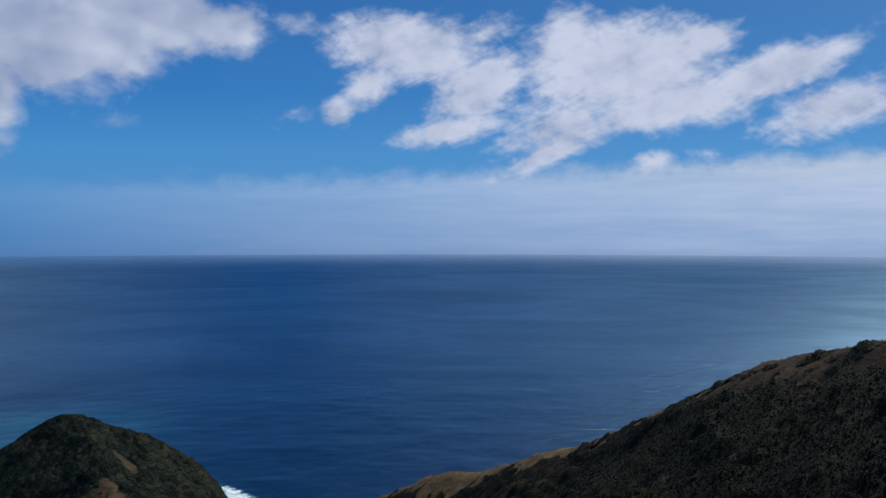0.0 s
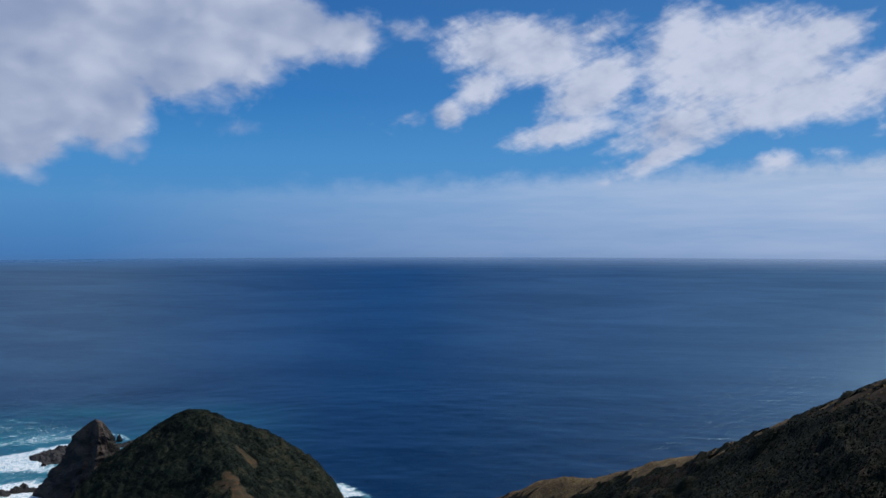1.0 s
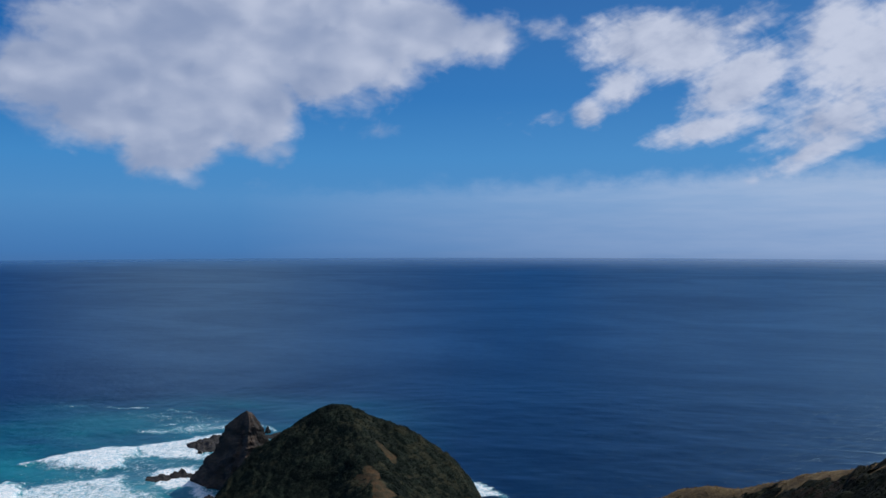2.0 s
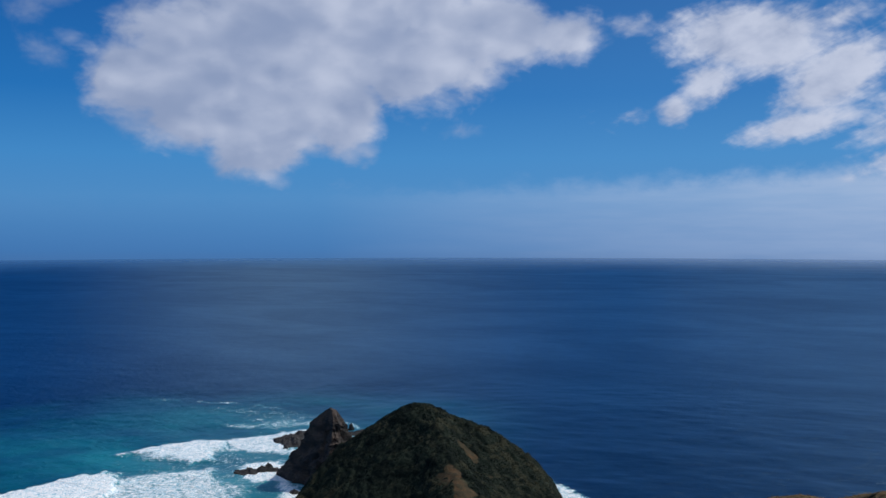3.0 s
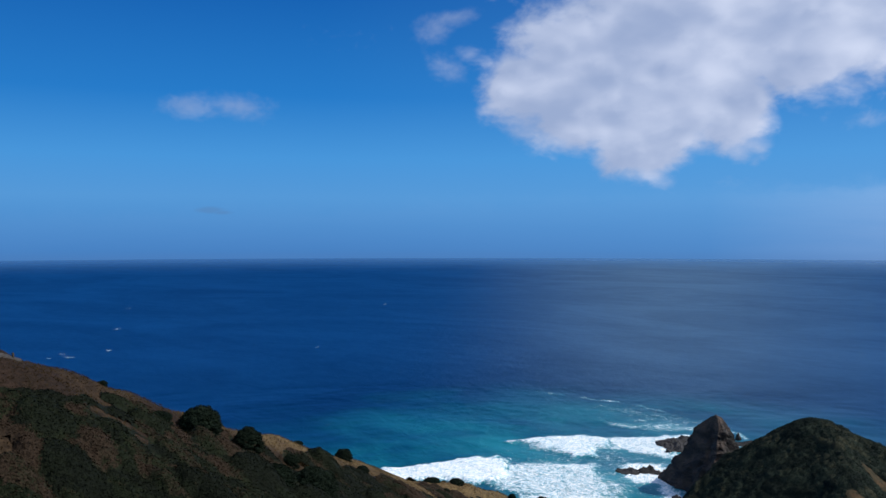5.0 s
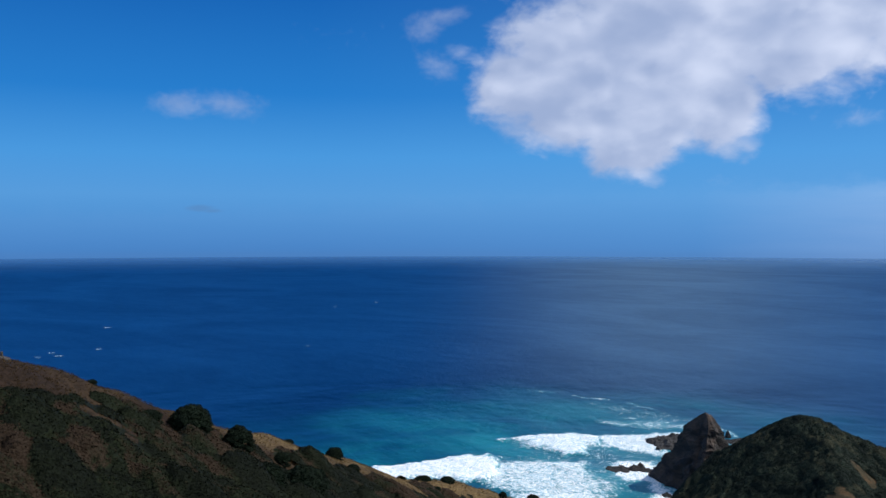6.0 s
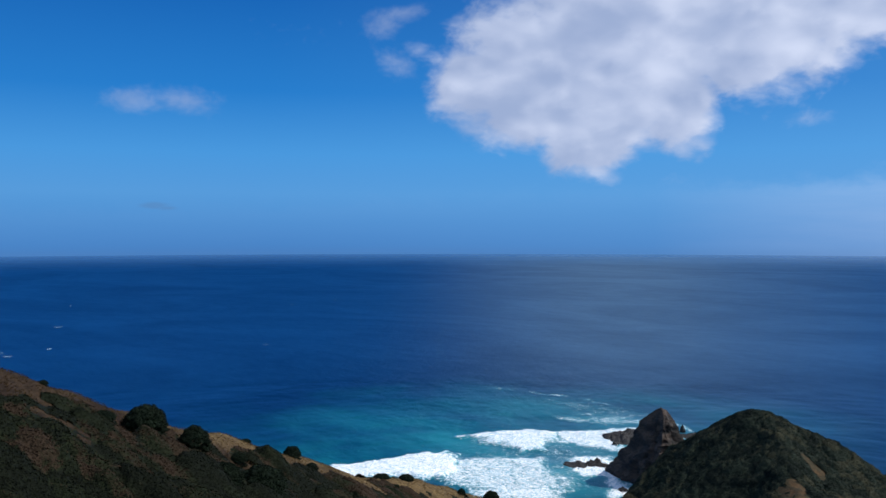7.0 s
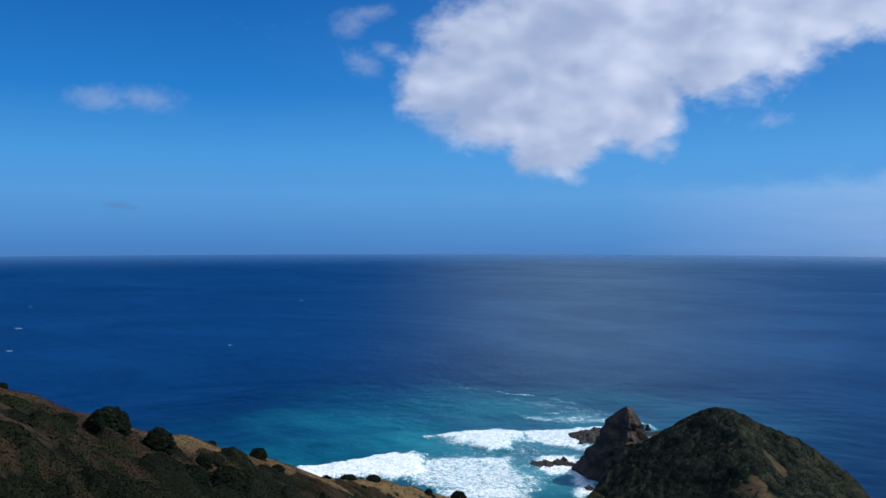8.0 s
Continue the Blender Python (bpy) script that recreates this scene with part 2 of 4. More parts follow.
def sea_material():
    m, n, s = material("sea_water")
    p = place(n)
    foam, shoal = attribute(n, "foam"), attribute(n, "shoal")
    # wind-streaked chop, long swell and broad patches of gusts
    swell = n.noise(n.scaled(p, (0.02, 0.05, 0.02)), 1.0, 3, 0.5, 0.8)
    chop = n.noise(n.scaled(p, (0.11, 0.2, 0.2)), 1.0, 7, 0.66, 0.4)
    gust = n.noise(n.scaled(p, (0.0022, 0.0034, 0.002)), 1.0, 7, 0.62, 1.2)
    streak = n.noise(n.scaled(p, (0.022, 0.05, 0.03)), 1.0, 9, 0.68, 0.6)
    ruffle = n.math("ADD", n.math("MULTIPLY", gust, 0.58), n.math("MULTIPLY", streak, 0.24))
    ruffle = n.math("ADD", ruffle, n.math("MULTIPLY", chop, 0.18))
    deep = n.mix(n.step(ruffle, 0.3, 0.7), (0.0003, 0.010, 0.041), (0.0009, 0.022, 0.067))
    patchy = n.noise(n.scaled(p, (0.012, 0.018, 0.01)), 1.0, 5, 0.6, 0.6)
    green = n.mix(n.step(patchy, 0.3, 0.7), (0.001, 0.083, 0.142), (0.009, 0.20, 0.245))
    water = n.mix(n.math("MULTIPLY", shoal, n.step(patchy, 0.1, 0.7, 0.65, 1.0), clamp=True), deep, green)
    # water churned milky by air near the breakers
    water = n.mix(n.step(foam, 0.1, 0.7, 0.0, 0.6), water, (0.07, 0.34, 0.40))
    # foam: torn by fine noise into lace at its edges
    lace = n.noise(n.scaled(p, (0.30, 0.30, 0.25)), 1.0, 9, 0.68, 1.6)
    froth = n.step(n.math("ADD", foam, n.math("MULTIPLY", n.math("SUBTRACT", lace, 0.5), 2.2)), 0.34, 0.74)
    caps = n.math("MULTIPLY", n.step(n.noise(n.scaled(p, (0.03, 0.085, 0.05)), 1.0, 8, 0.6, 0.5), 0.83, 0.84), 0.9)
    froth = n.math("MAXIMUM", froth, caps)
    grain = n.noise(n.scaled(p, (0.55, 0.55, 0.6)), 1.0, 9, 0.75, 1.4)
    white = n.mix(n.step(n.math("ADD", grain, n.math("MULTIPLY", foam, 0.10)), 0.48, 0.64), (0.27, 0.54, 0.67), (0.97, 0.98, 0.98))
    n.put(s.inputs["Base Color"], n.mix(froth, water, white))
    s.inputs["Roughness"].default_value = 0.9
    s.inputs["Specular IOR Level"].default_value = 0.0
    height = n.math("ADD", n.math("MULTIPLY", swell, 2.0), n.math("MULTIPLY", chop, 1.5))
    height = n.math("ADD", height, n.math("MULTIPLY", n.math("MULTIPLY", froth, grain), 0.4))
    bump(n, s, height, 0.8, 1.0)
    ripple = n.add("ShaderNodeBump")
    n.put(ripple.inputs["Height"], height)
    ripple.inputs["Strength"].default_value, ripple.inputs["Distance"].default_value = 0.45, 1.0
    # the wind-roughened skin mirrors the sky, where there is no foam
    skin = n.add("ShaderNodeBsdfGlossy")
    skin.inputs["Color"].default_value = (0.53, 0.82, 1.0, 1.0)
    skin.distribution = "BECKMANN"
    skin.inputs["Roughness"].default_value = 0.42
    n.put(skin.inputs["Normal"], ripple.outputs[0])
    edge = n.add("ShaderNodeFresnel")
    edge.inputs["IOR"].default_value = 1.33
    share = n.math("MULTIPLY", n.math("MINIMUM", edge.outputs[0], 0.45), n.step(ruffle, 0.32, 0.68, 0.68, 1.0))
    share = n.math("MULTIPLY", share, n.math("SUBTRACT", 1.0, froth))
    both = n.add("ShaderNodeMixShader")
    n.put(both.inputs[0], share)
    n.put(both.inputs[1], s.outputs[0])
    n.put(both.inputs[2], skin.outputs[0])
    # imitated haze: the farthest water turns transparent and shows the sky behind it
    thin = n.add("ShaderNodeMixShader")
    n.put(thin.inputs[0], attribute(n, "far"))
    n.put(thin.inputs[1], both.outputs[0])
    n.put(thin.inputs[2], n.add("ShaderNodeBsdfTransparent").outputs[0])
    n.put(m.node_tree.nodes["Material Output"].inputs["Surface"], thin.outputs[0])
    return m


def ground_material(name, grass, dry, soil, earth):
    """Hill ground: tussock grass, dry grass and bare soil in patches."""
    m, n, s = material(name)
    p = place(n)
    big = n.noise(n.scaled(p, (0.045, 0.045, 0.045)), 1.0, 5, 0.55)
    mid = n.noise(n.scaled(p, (0.3, 0.3, 0.3)), 1.0, 6, 0.6)
    small = n.noise(n.scaled(p, (2.2, 2.2, 2.2)), 1.0, 5, 0.65)
    bare = attribute(n, "bare")
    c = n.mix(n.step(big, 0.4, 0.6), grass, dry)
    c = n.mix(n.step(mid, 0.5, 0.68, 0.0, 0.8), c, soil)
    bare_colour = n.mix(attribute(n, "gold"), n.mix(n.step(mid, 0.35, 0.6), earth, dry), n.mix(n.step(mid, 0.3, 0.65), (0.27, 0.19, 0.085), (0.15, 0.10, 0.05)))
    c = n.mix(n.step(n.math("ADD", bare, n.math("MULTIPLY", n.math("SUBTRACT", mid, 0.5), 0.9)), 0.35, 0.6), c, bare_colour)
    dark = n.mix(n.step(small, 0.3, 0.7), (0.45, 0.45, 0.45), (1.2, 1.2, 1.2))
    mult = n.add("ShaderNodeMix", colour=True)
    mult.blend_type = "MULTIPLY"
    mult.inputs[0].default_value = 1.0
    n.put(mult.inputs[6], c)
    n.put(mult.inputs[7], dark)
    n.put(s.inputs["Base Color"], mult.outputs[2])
    s.inputs["Roughness"].default_value = 0.95
    s.inputs["Specular IOR Level"].default_value = 0.15
    bump(n, s, n.math("ADD", mid, n.math("MULTIPLY", small, 0.4)), 0.8, 0.6)
    return m


def leaf_material(name, dark, green, straw, thin=0.0):
    m, n, s = material(name)
    p = place(n)
    tint = attribute(n, "tint")
    isle = n.add("ShaderNodeNewGeometry").outputs["Random Per Island"]
    mottle = n.noise(n.scaled(p, (2.4, 2.4, 3.2)), 1.0, 5, 0.7)
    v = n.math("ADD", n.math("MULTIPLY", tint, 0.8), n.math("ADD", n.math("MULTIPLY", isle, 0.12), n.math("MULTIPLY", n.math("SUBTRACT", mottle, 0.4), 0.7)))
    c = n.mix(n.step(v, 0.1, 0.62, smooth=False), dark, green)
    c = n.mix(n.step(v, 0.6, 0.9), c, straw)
    n.put(s.inputs["Base Color"], c)
    s.inputs["Roughness"].default_value = 0.75
    s.inputs["Specular IOR Level"].default_value = 0.08
    bump(n, s, mottle, 0.6, 0.5)
    if thin:
        # thin blades let the light behind them through
        glow_through, both = n.add("ShaderNodeBsdfTranslucent"), n.add("ShaderNodeMixShader")
        n.put(glow_through.inputs["Color"], c)
        both.inputs[0].default_value = thin
        n.put(both.inputs[1], s.outputs[0])
        n.put(both.inputs[2], glow_through.outputs[0])
        n.put(m.node_tree.nodes["Material Output"].inputs["Surface"], both.outputs[0])
    return m


def rock_material(name, pale, deep):
    m, n, s = material(name)
    p = place(n)
    a = n.noise(n.scaled(p, (0.12, 0.12, 0.2)), 1.0, 6, 0.6, 0.5)
    b = n.noise(n.scaled(p, (0.7, 0.7, 1.3)), 1.0, 8, 0.68)
    crack = n.add("ShaderNodeTexVoronoi")
    crack.feature = "DISTANCE_TO_EDGE"
    n.put(crack.inputs["Vector"], n.scaled(p, (0.22, 0.22, 0.12)))
    c = n.mix(n.step(a, 0.38, 0.62), deep, pale)
    c = n.mix(n.step(b, 0.3, 0.62, 0.35, 1.0), (0.03, 0.027, 0.025), c)
    n.put(s.inputs["Base Color"], c)
    s.inputs["Roughness"].default_value = 0.85
    h = n.math("ADD", n.math("MULTIPLY", b, 1.4), n.math("MINIMUM", crack.outputs["Distance"], 0.12))
    bump(n, s, h, 0.9, 1.2)
    return m


def bark_material():
    m, n, s = material("bark")
    p = place(n)
    c = n.mix(n.noise(n.scaled(p, (6, 6, 1.2)), 1.0, 5, 0.6), (0.025, 0.02, 0.016), (0.08, 0.065, 0.05))
    n.put(s.inputs["Base Color"], c)
    s.inputs["Roughness"].default_value = 0.9
    return m


def foam_material():
    m, n, s = material("sea_foam")
    p = place(n)
    grain = n.noise(n.scaled(p, (0.5, 0.8, 0.8)), 1.0, 8, 0.7)
    n.put(s.inputs["Base Color"], n.mix(n.step(grain, 0.45, 0.62), (0.10, 0.28, 0.42), (0.72, 0.80, 0.84)))
    s.inputs["Roughness"].default_value = 0.9
    bump(n, s, grain, 0.6, 0.4)
    return m


def gravel_material():
    m, n, s = material("gravel")
    p = place(n)
    c = n.mix(n.noise(n.scaled(p, (9, 9, 9)), 1.0, 6, 0.7), (0.024, 0.021, 0.020), (0.065, 0.058, 0.053))
    n.put(s.inputs["Base Color"], c)
    s.inputs["Roughness"].default_value = 0.95
    return m


WATER = sea_material()
# hill ground is near black: the dim slopes' shade is put into its colours
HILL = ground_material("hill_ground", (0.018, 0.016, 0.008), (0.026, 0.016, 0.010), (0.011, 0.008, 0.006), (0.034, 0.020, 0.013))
HEAD = ground_material("headland_ground", (0.022, 0.03, 0.014), (0.05, 0.042, 0.024), (0.026, 0.018, 0.012), (0.10, 0.060, 0.030))
# scrub, canopy and shrub colours lie below real foliage: leaf shade is put into them
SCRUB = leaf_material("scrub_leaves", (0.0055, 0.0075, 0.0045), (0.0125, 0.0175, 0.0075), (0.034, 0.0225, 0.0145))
CANOPY = leaf_material("coastal_canopy", (0.0075, 0.0125, 0.010), (0.024, 0.036, 0.025), (0.052, 0.052, 0.031))
SHRUB = leaf_material("shrub_leaves", (0.004, 0.008, 0.005), (0.010, 0.018, 0.0095), (0.03, 0.044, 0.018))
STRAW = leaf_material("dry_grass", (0.048, 0.031, 0.018), (0.15, 0.10, 0.045), (0.30, 0.21, 0.09), 0.5)
STACK = rock_material("stack_rock", (0.095, 0.062, 0.045), (0.014, 0.011, 0.0105))
REEF = rock_material("wet_reef", (0.034, 0.031, 0.031), (0.012, 0.012, 0.013))
BARK = bark_material()
FOAM = foam_material()
GRAVEL = gravel_material()

# ---- noise and meshes ----


def lattice(ix, iy, seed):
    h = (ix.astype(np.int64) * 374761393 + iy.astype(np.int64) * 668265263 + seed * 974634777) & 0xFFFFFFFF
    h = ((h ^ (h >> 13)) * 1274126177) & 0xFFFFFFFF
    return ((h ^ (h >> 16)) & 0xFFFF) / 65535.0


def value_noise(x, y, seed=0):
    ix, iy = np.floor(x), np.floor(y)
    fx, fy = x - ix, y - iy
    fx, fy = fx * fx * (3 - 2 * fx), fy * fy * (3 - 2 * fy)
    a, b = lattice(ix, iy, seed), lattice(ix + 1, iy, seed)
    c, d = lattice(ix, iy + 1, seed), lattice(ix + 1, iy + 1, seed)
    return (a + (b - a) * fx) * (1 - fy) + (c + (d - c) * fx) * fy


def fbm(x, y, scale, octaves=4, seed=0):
    """Fractal noise from -1 to 1."""
    total, amp, norm = 0.0, 1.0, 0.0
    for k in range(octaves):
        total = total + amp * (2 * value_noise(x / scale + 17.3 * k, y / scale - 9.1 * k, seed + k) - 1)
        norm, amp, scale = norm + amp, amp * 0.5, scale * 0.5
    return total / norm


def mesh_object(name, verts, faces, mat, smooth=True, floats=None):
    """A mesh object from arrays: verts (n, 3), faces (m, 3 or 4); floats: name -> a number for each vertex."""
    me = bpy.data.meshes.new(name)
    verts, faces = np.asarray(verts, np.float32), np.asarray(faces, np.int32)
    k = faces.shape[1]
    me.vertices.add(len(verts))
    me.vertices.foreach_set("co", verts.ravel())
    me.loops.add(faces.size)
    me.loops.foreach_set("vertex_index", faces.ravel())
    me.polygons.add(len(faces))
    me.polygons.foreach_set("loop_start", np.arange(0, faces.size, k, dtype=np.int32))
    me.polygons.foreach_set("use_smooth", np.full(len(faces), smooth, dtype=bool))
    me.update(calc_edges=True)
    for key, values in (floats or {}).items():
        layer = me.attributes.new(key, "FLOAT", "POINT")
        layer.data.foreach_set("value", np.asarray(values, np.float32))
    me.materials.append(mat)
    return new(name, me)


def grid_faces(rows, cols, keep=None):
    i = np.arange((rows - 1) * cols).reshape(rows - 1, cols)[:, :-1]
    f = np.stack([i, i + 1, i + cols + 1, i + cols], -1).reshape(-1, 4)
    return f if keep is None else f[keep[f].any(axis=1)]


def part(name, bm, mat, parent, label=""):
    me = bpy.data.meshes.new(name)
    bm.to_mesh(me)
    bm.free()
    me.materials.append(mat)
    ob = new(name, me)
    ob.parent = parent
    if label:
        ob["label"] = label
    return ob


# ---- the land's shape ----
# crests: bearing, distance, height over the sea
RIGHT_CREST = [(-75, 70, 117.0), (-45, 115, 110.0), (-27.29, 150, 104.2), (-24.97, 158, 101.5), (-22.76, 166, 99.2), (-21.3, 171, 97.1),
               (-19.98, 177, 93.9), (-18.13, 185, 89.6), (-15.01, 200, 81.1), (-11.79, 216, 71.6), (-9.6, 227, 65.2), (-6.64, 243, 58.2),
               (-4.39, 255, 51.3), (-2.5, 263, 46.8), (-0.61, 272, 44.8), (0.72, 278, 41.8), (2.42, 285, 36.1), (3.75, 292, 31.3),
               (9, 325, -3.0)]
LEFT_CREST = [(98, 62, 116.3), (76, 76, 111.7), (72, 81, 109.2), (68.3, 88, 105.8), (64.7, 95, 102.0), (61.3, 103, 98.1), (58.85, 112, 95.1),
              (56, 124, 89.9), (53.4, 138, 85.0), (50, 160, 75.0), (46, 180, 65), (38, 215, 42)]
LEFT_KNOLL = [(55, 190, 58), (49.5, 212, 60.0), (47.8, 217, 58.2), (45.9, 222, 56.8), (44, 229, 52.4), (41.3, 240, 45.8), (36, 262, 18), (33, 280, -4)]
RIGHT_SPUR = [(-34, 125, 107), (-27.2, 140.7, 99.8), (-20, 163, 84.5), (-14.1, 183, 67.3), (-10, 196, 55)]
HEAD_CREST = [(31.9, 368, -8), (30.6, 374, 0), (29.09, 379.6, 22.6), (27.96, 384.5, 26.8), (27.21, 386.8, 29.5), (26.45, 388.4, 32.9),
              (25.5, 390.2, 36.6), (24.94, 390.9, 40.3), (24.37, 391.6, 42.5), (23.92, 392.1, 43.2), (23.31, 392.5, 42.3),
              (22.67, 393, 40.4), (22.21, 393.4, 37.8), (20.86, 394.8, 35.5), (19.65, 396.3, 32.7), (18.9, 397.6, 29.3),
              (18.15, 399.8, 23.7), (17.51, 402.3, 18.7), (16.84, 405.4, 15.4), (16.28, 409, 11.4), (15.72, 409, 7.5), (15.16, 409, 3.6),
              (14.7, 414, -4)]
HEAD_SPUR = [(23.3, 390, 42), (22.4, 374, 35.5), (21.5, 352, 27.5), (20.7, 325, 21), (19.8, 280, 17), (18.5, 200, 20)]


def ridge(x, y, crest, near, far, width):
    """The height of the land that falls away on both sides of a crest."""
    best = np.full_like(x, -1e3)
    pts = [(*bearing(a, r), z, r) for a, r, z in crest]
    rr = np.hypot(x, y)
    for (x0, y0, z0, r0), (x1, y1, z1, r1) in zip(pts, pts[1:]):
        ux, uy = x1 - x0, y1 - y0
        t = np.clip(((x - x0) * ux + (y - y0) * uy) / (ux * ux + uy * uy), 0, 1)
        d = np.hypot(x - x0 - t * ux, y - y0 - t * uy)
        slope = np.where(rr < r0 + t * (r1 - r0), near, far)
        best = np.maximum(best, z0 + t * (z1 - z0) - slope * (np.sqrt(d * d + width * width) - width))
    return best


def crest_distance(x, y, crest):
    best = np.full_like(x, 1e6)
    pts = [bearing(a, r) for a, r, z in crest]
    for (x0, y0), (x1, y1) in zip(pts, pts[1:]):
        ux, uy = x1 - x0, y1 - y0
        t = np.clip(((x - x0) * ux + (y - y0) * uy) / (ux * ux + uy * uy), 0, 1)
        best = np.minimum(best, np.hypot(x - x0 - t * ux, y - y0 - t * uy))
    return best


def blend(a, b, k):
    h = np.clip(0.5 + 0.5 * (a - b) / k, 0, 1)
    return b + (a - b) * h + k * h * (1 - h)


def hill_height(x, y):
    r = np.hypot(x, y)
    brow = 118.3 - 0.56 * np.maximum(0, np.sqrt(r * r + 9) - 4.0) * np.clip(0.65 + 0.6 * y / (r + 1e-6), 0, 1)
    z = blend(ridge(x, y, RIGHT_CREST, 0.72, 0.85, 3), ridge(x, y, LEFT_CREST, 0.72, 0.85, 3), 3)
    z = blend(z, ridge(x, y, LEFT_KNOLL, 0.6, 0.9, 4), 3)
    z = blend(z, ridge(x, y, [(20, 20, 105), (20, 200, 18), (20.4, 315, 15)], 0.55, 0.55, 10), 4)
    z = blend(z, ridge(x, y, RIGHT_SPUR, 0.8, 0.8, 2), 2)
    gully = np.clip((crest_distance(x, y, RIGHT_CREST) - 5) / 14, 0, 1) * (x > -30)
    z = z + gully * (1.5 - 4.5 * np.abs(fbm(x + 0.6 * y, y - 0.6 * x, 30, 3, 15)))
    z = blend(z, brow, 4)
    rough = np.clip((r - 6) / 40, 0, 1)
    return z + rough * (0.7 * fbm(x, y, 26, 3, 5) + 0.3 * fbm(x, y, 6, 3, 9) - 0.5)


def head_height(x, y):
    z = blend(ridge(x, y, HEAD_CREST, 0.62, 1.1, 3), ridge(x, y, HEAD_SPUR, 0.8, 0.8, 4), 3)
    # the flank drops in a cliff to the channel beside the stack
    shore = np.interp(y, [290, 341, 353, 390, 420], [-194, -207, -212, -226, -238])
    z = -blend(-z, -1.5 * (x - shore), 3)
    point = np.interp(y, [330, 389, 399, 406, 417, 422, 440], [-76, -98, -109, -115, -122, -126, -138])
    z = -blend(-z, -1.3 * (point - x), 3)
        # folds that run down the flank towards the bay
    fold = 2.6 * np.abs(fbm(0.5 * x + 0.2 * y, 0.3 * y - 1.1 * x, 17, 3, 25)) * np.clip((40 - z) / 12, 0, 1) * np.clip(z / 8, 0, 1)
    return z - fold + 1.6 * fbm(x, y, 18, 4, 21) * np.clip(z / 10, 0.3, 1)


def polar_sheet(bearings, ranges):
    a, r = np.meshgrid(np.radians(np.asarray(bearings)[::-1]), ranges)
    return -r * np.sin(a), r * np.cos(a)


# the hillside: one sheet round the camera's stand
bearings = np.concatenate([np.arange(-180, -50, 5.0), np.arange(-50, 88, 0.4), np.arange(88, 180.1, 4.0)])
ranges = np.concatenate([[0.0], np.geomspace(0.4, 40, 40), np.arange(41.5, 345, 1.5)])
gx, gy = polar_sheet(bearings, ranges)
gz = hill_height(gx, gy)


def hill_bare(x, y):
    """1 where only grass grows: along the crests, thinning down the slope in torn patches."""
    left = crest_distance(x, y, LEFT_CREST[:10])
    tear = 0.7 * fbm(x, y, 12, 4, 33) * np.clip(left / 10, 0.3, 1) + 0.75 * fbm(x, y, 3.2, 3, 35) * np.clip(left / 8, 0.25, 1)
    # the upper slope is open, the lower ridge more closely grown
    open_slope = np.interp(np.hypot(x, y), [75, 90, 105, 120, 170], [13.0, 10.5, 8.0, 7.0, 6.5])
    bare = np.interp(np.hypot(x, y), [75, 92, 98, 170], [1.2, 1.2, 1.45, 1.3]) - left / open_slope
    bare = np.maximum(bare, 1.25 - crest_distance(x, y, RIGHT_CREST) / np.interp(np.hypot(x, y), [150, 230, 290], [5.0, 8.0, 12.0]))
    bare = np.maximum(bare, 0.75 - crest_distance(x, y, RIGHT_SPUR) / 7.0)
    bare = np.maximum(bare, 0.82 - crest_distance(x, y, LEFT_KNOLL) / 18.0)
    return np.clip(1.2 * bare + 1.3 * tear, 0, 1)


def golden(x, y):
    """Where the grass is pale straw rather than brown: far along the left ridge, on the knoll and on the right crest."""
    r = np.hypot(x, y)
    left = np.interp(r, [93, 104, 150], [0, 0.62, 0.8]) * (x < -60) * np.clip(1.3 - crest_distance(x, y, LEFT_CREST) / 6, 0.3, 1)
    return np.clip(np.maximum(left, np.interp(r, [160, 205], [0, 0.75])) + 0.3 * fbm(x, y, 10, 3, 77), 0, 1)


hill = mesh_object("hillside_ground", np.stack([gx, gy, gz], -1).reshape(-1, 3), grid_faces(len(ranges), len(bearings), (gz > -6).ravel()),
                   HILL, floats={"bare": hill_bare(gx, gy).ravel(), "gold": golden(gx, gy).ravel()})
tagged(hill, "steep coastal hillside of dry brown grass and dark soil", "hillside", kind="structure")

# the headland
hx, hy = np.meshgrid(np.arange(-260, -70, 1.0), np.arange(255, 440, 1.0))
hz = head_height(hx, hy)


def head_bare(x, y):
    px, py = bearing(20.25, 371)
    along, across = (x - px) * 0.91 - (y - py) * 0.41, (x - px) * 0.41 + (y - py) * 0.91
    scar = 1.3 - np.hypot(along / 6.0, across / 4.0)
    spur = np.maximum(0.5 - crest_distance(x, y, HEAD_SPUR[2:]) / 9, 0.5 - crest_distance(x, y, [(18.6, 362, 0), (16.6, 382, 0)]) / 6)
    return np.clip(np.maximum(scar + 1.2 * fbm(x, y, 6, 4, 44), spur + 1.7 * fbm(x, y, 9, 5, 46)), 0, 1)


headland = mesh_object("headland", np.stack([hx, hy, hz], -1).reshape(-1, 3), grid_faces(*hx.shape, (hz > -6).ravel()), HEAD,
                       floats={"bare": head_bare(hx, hy).ravel()})
tagged(headland, "steep rounded headland of dark soil with an ochre scar", "headland", kind="structure")

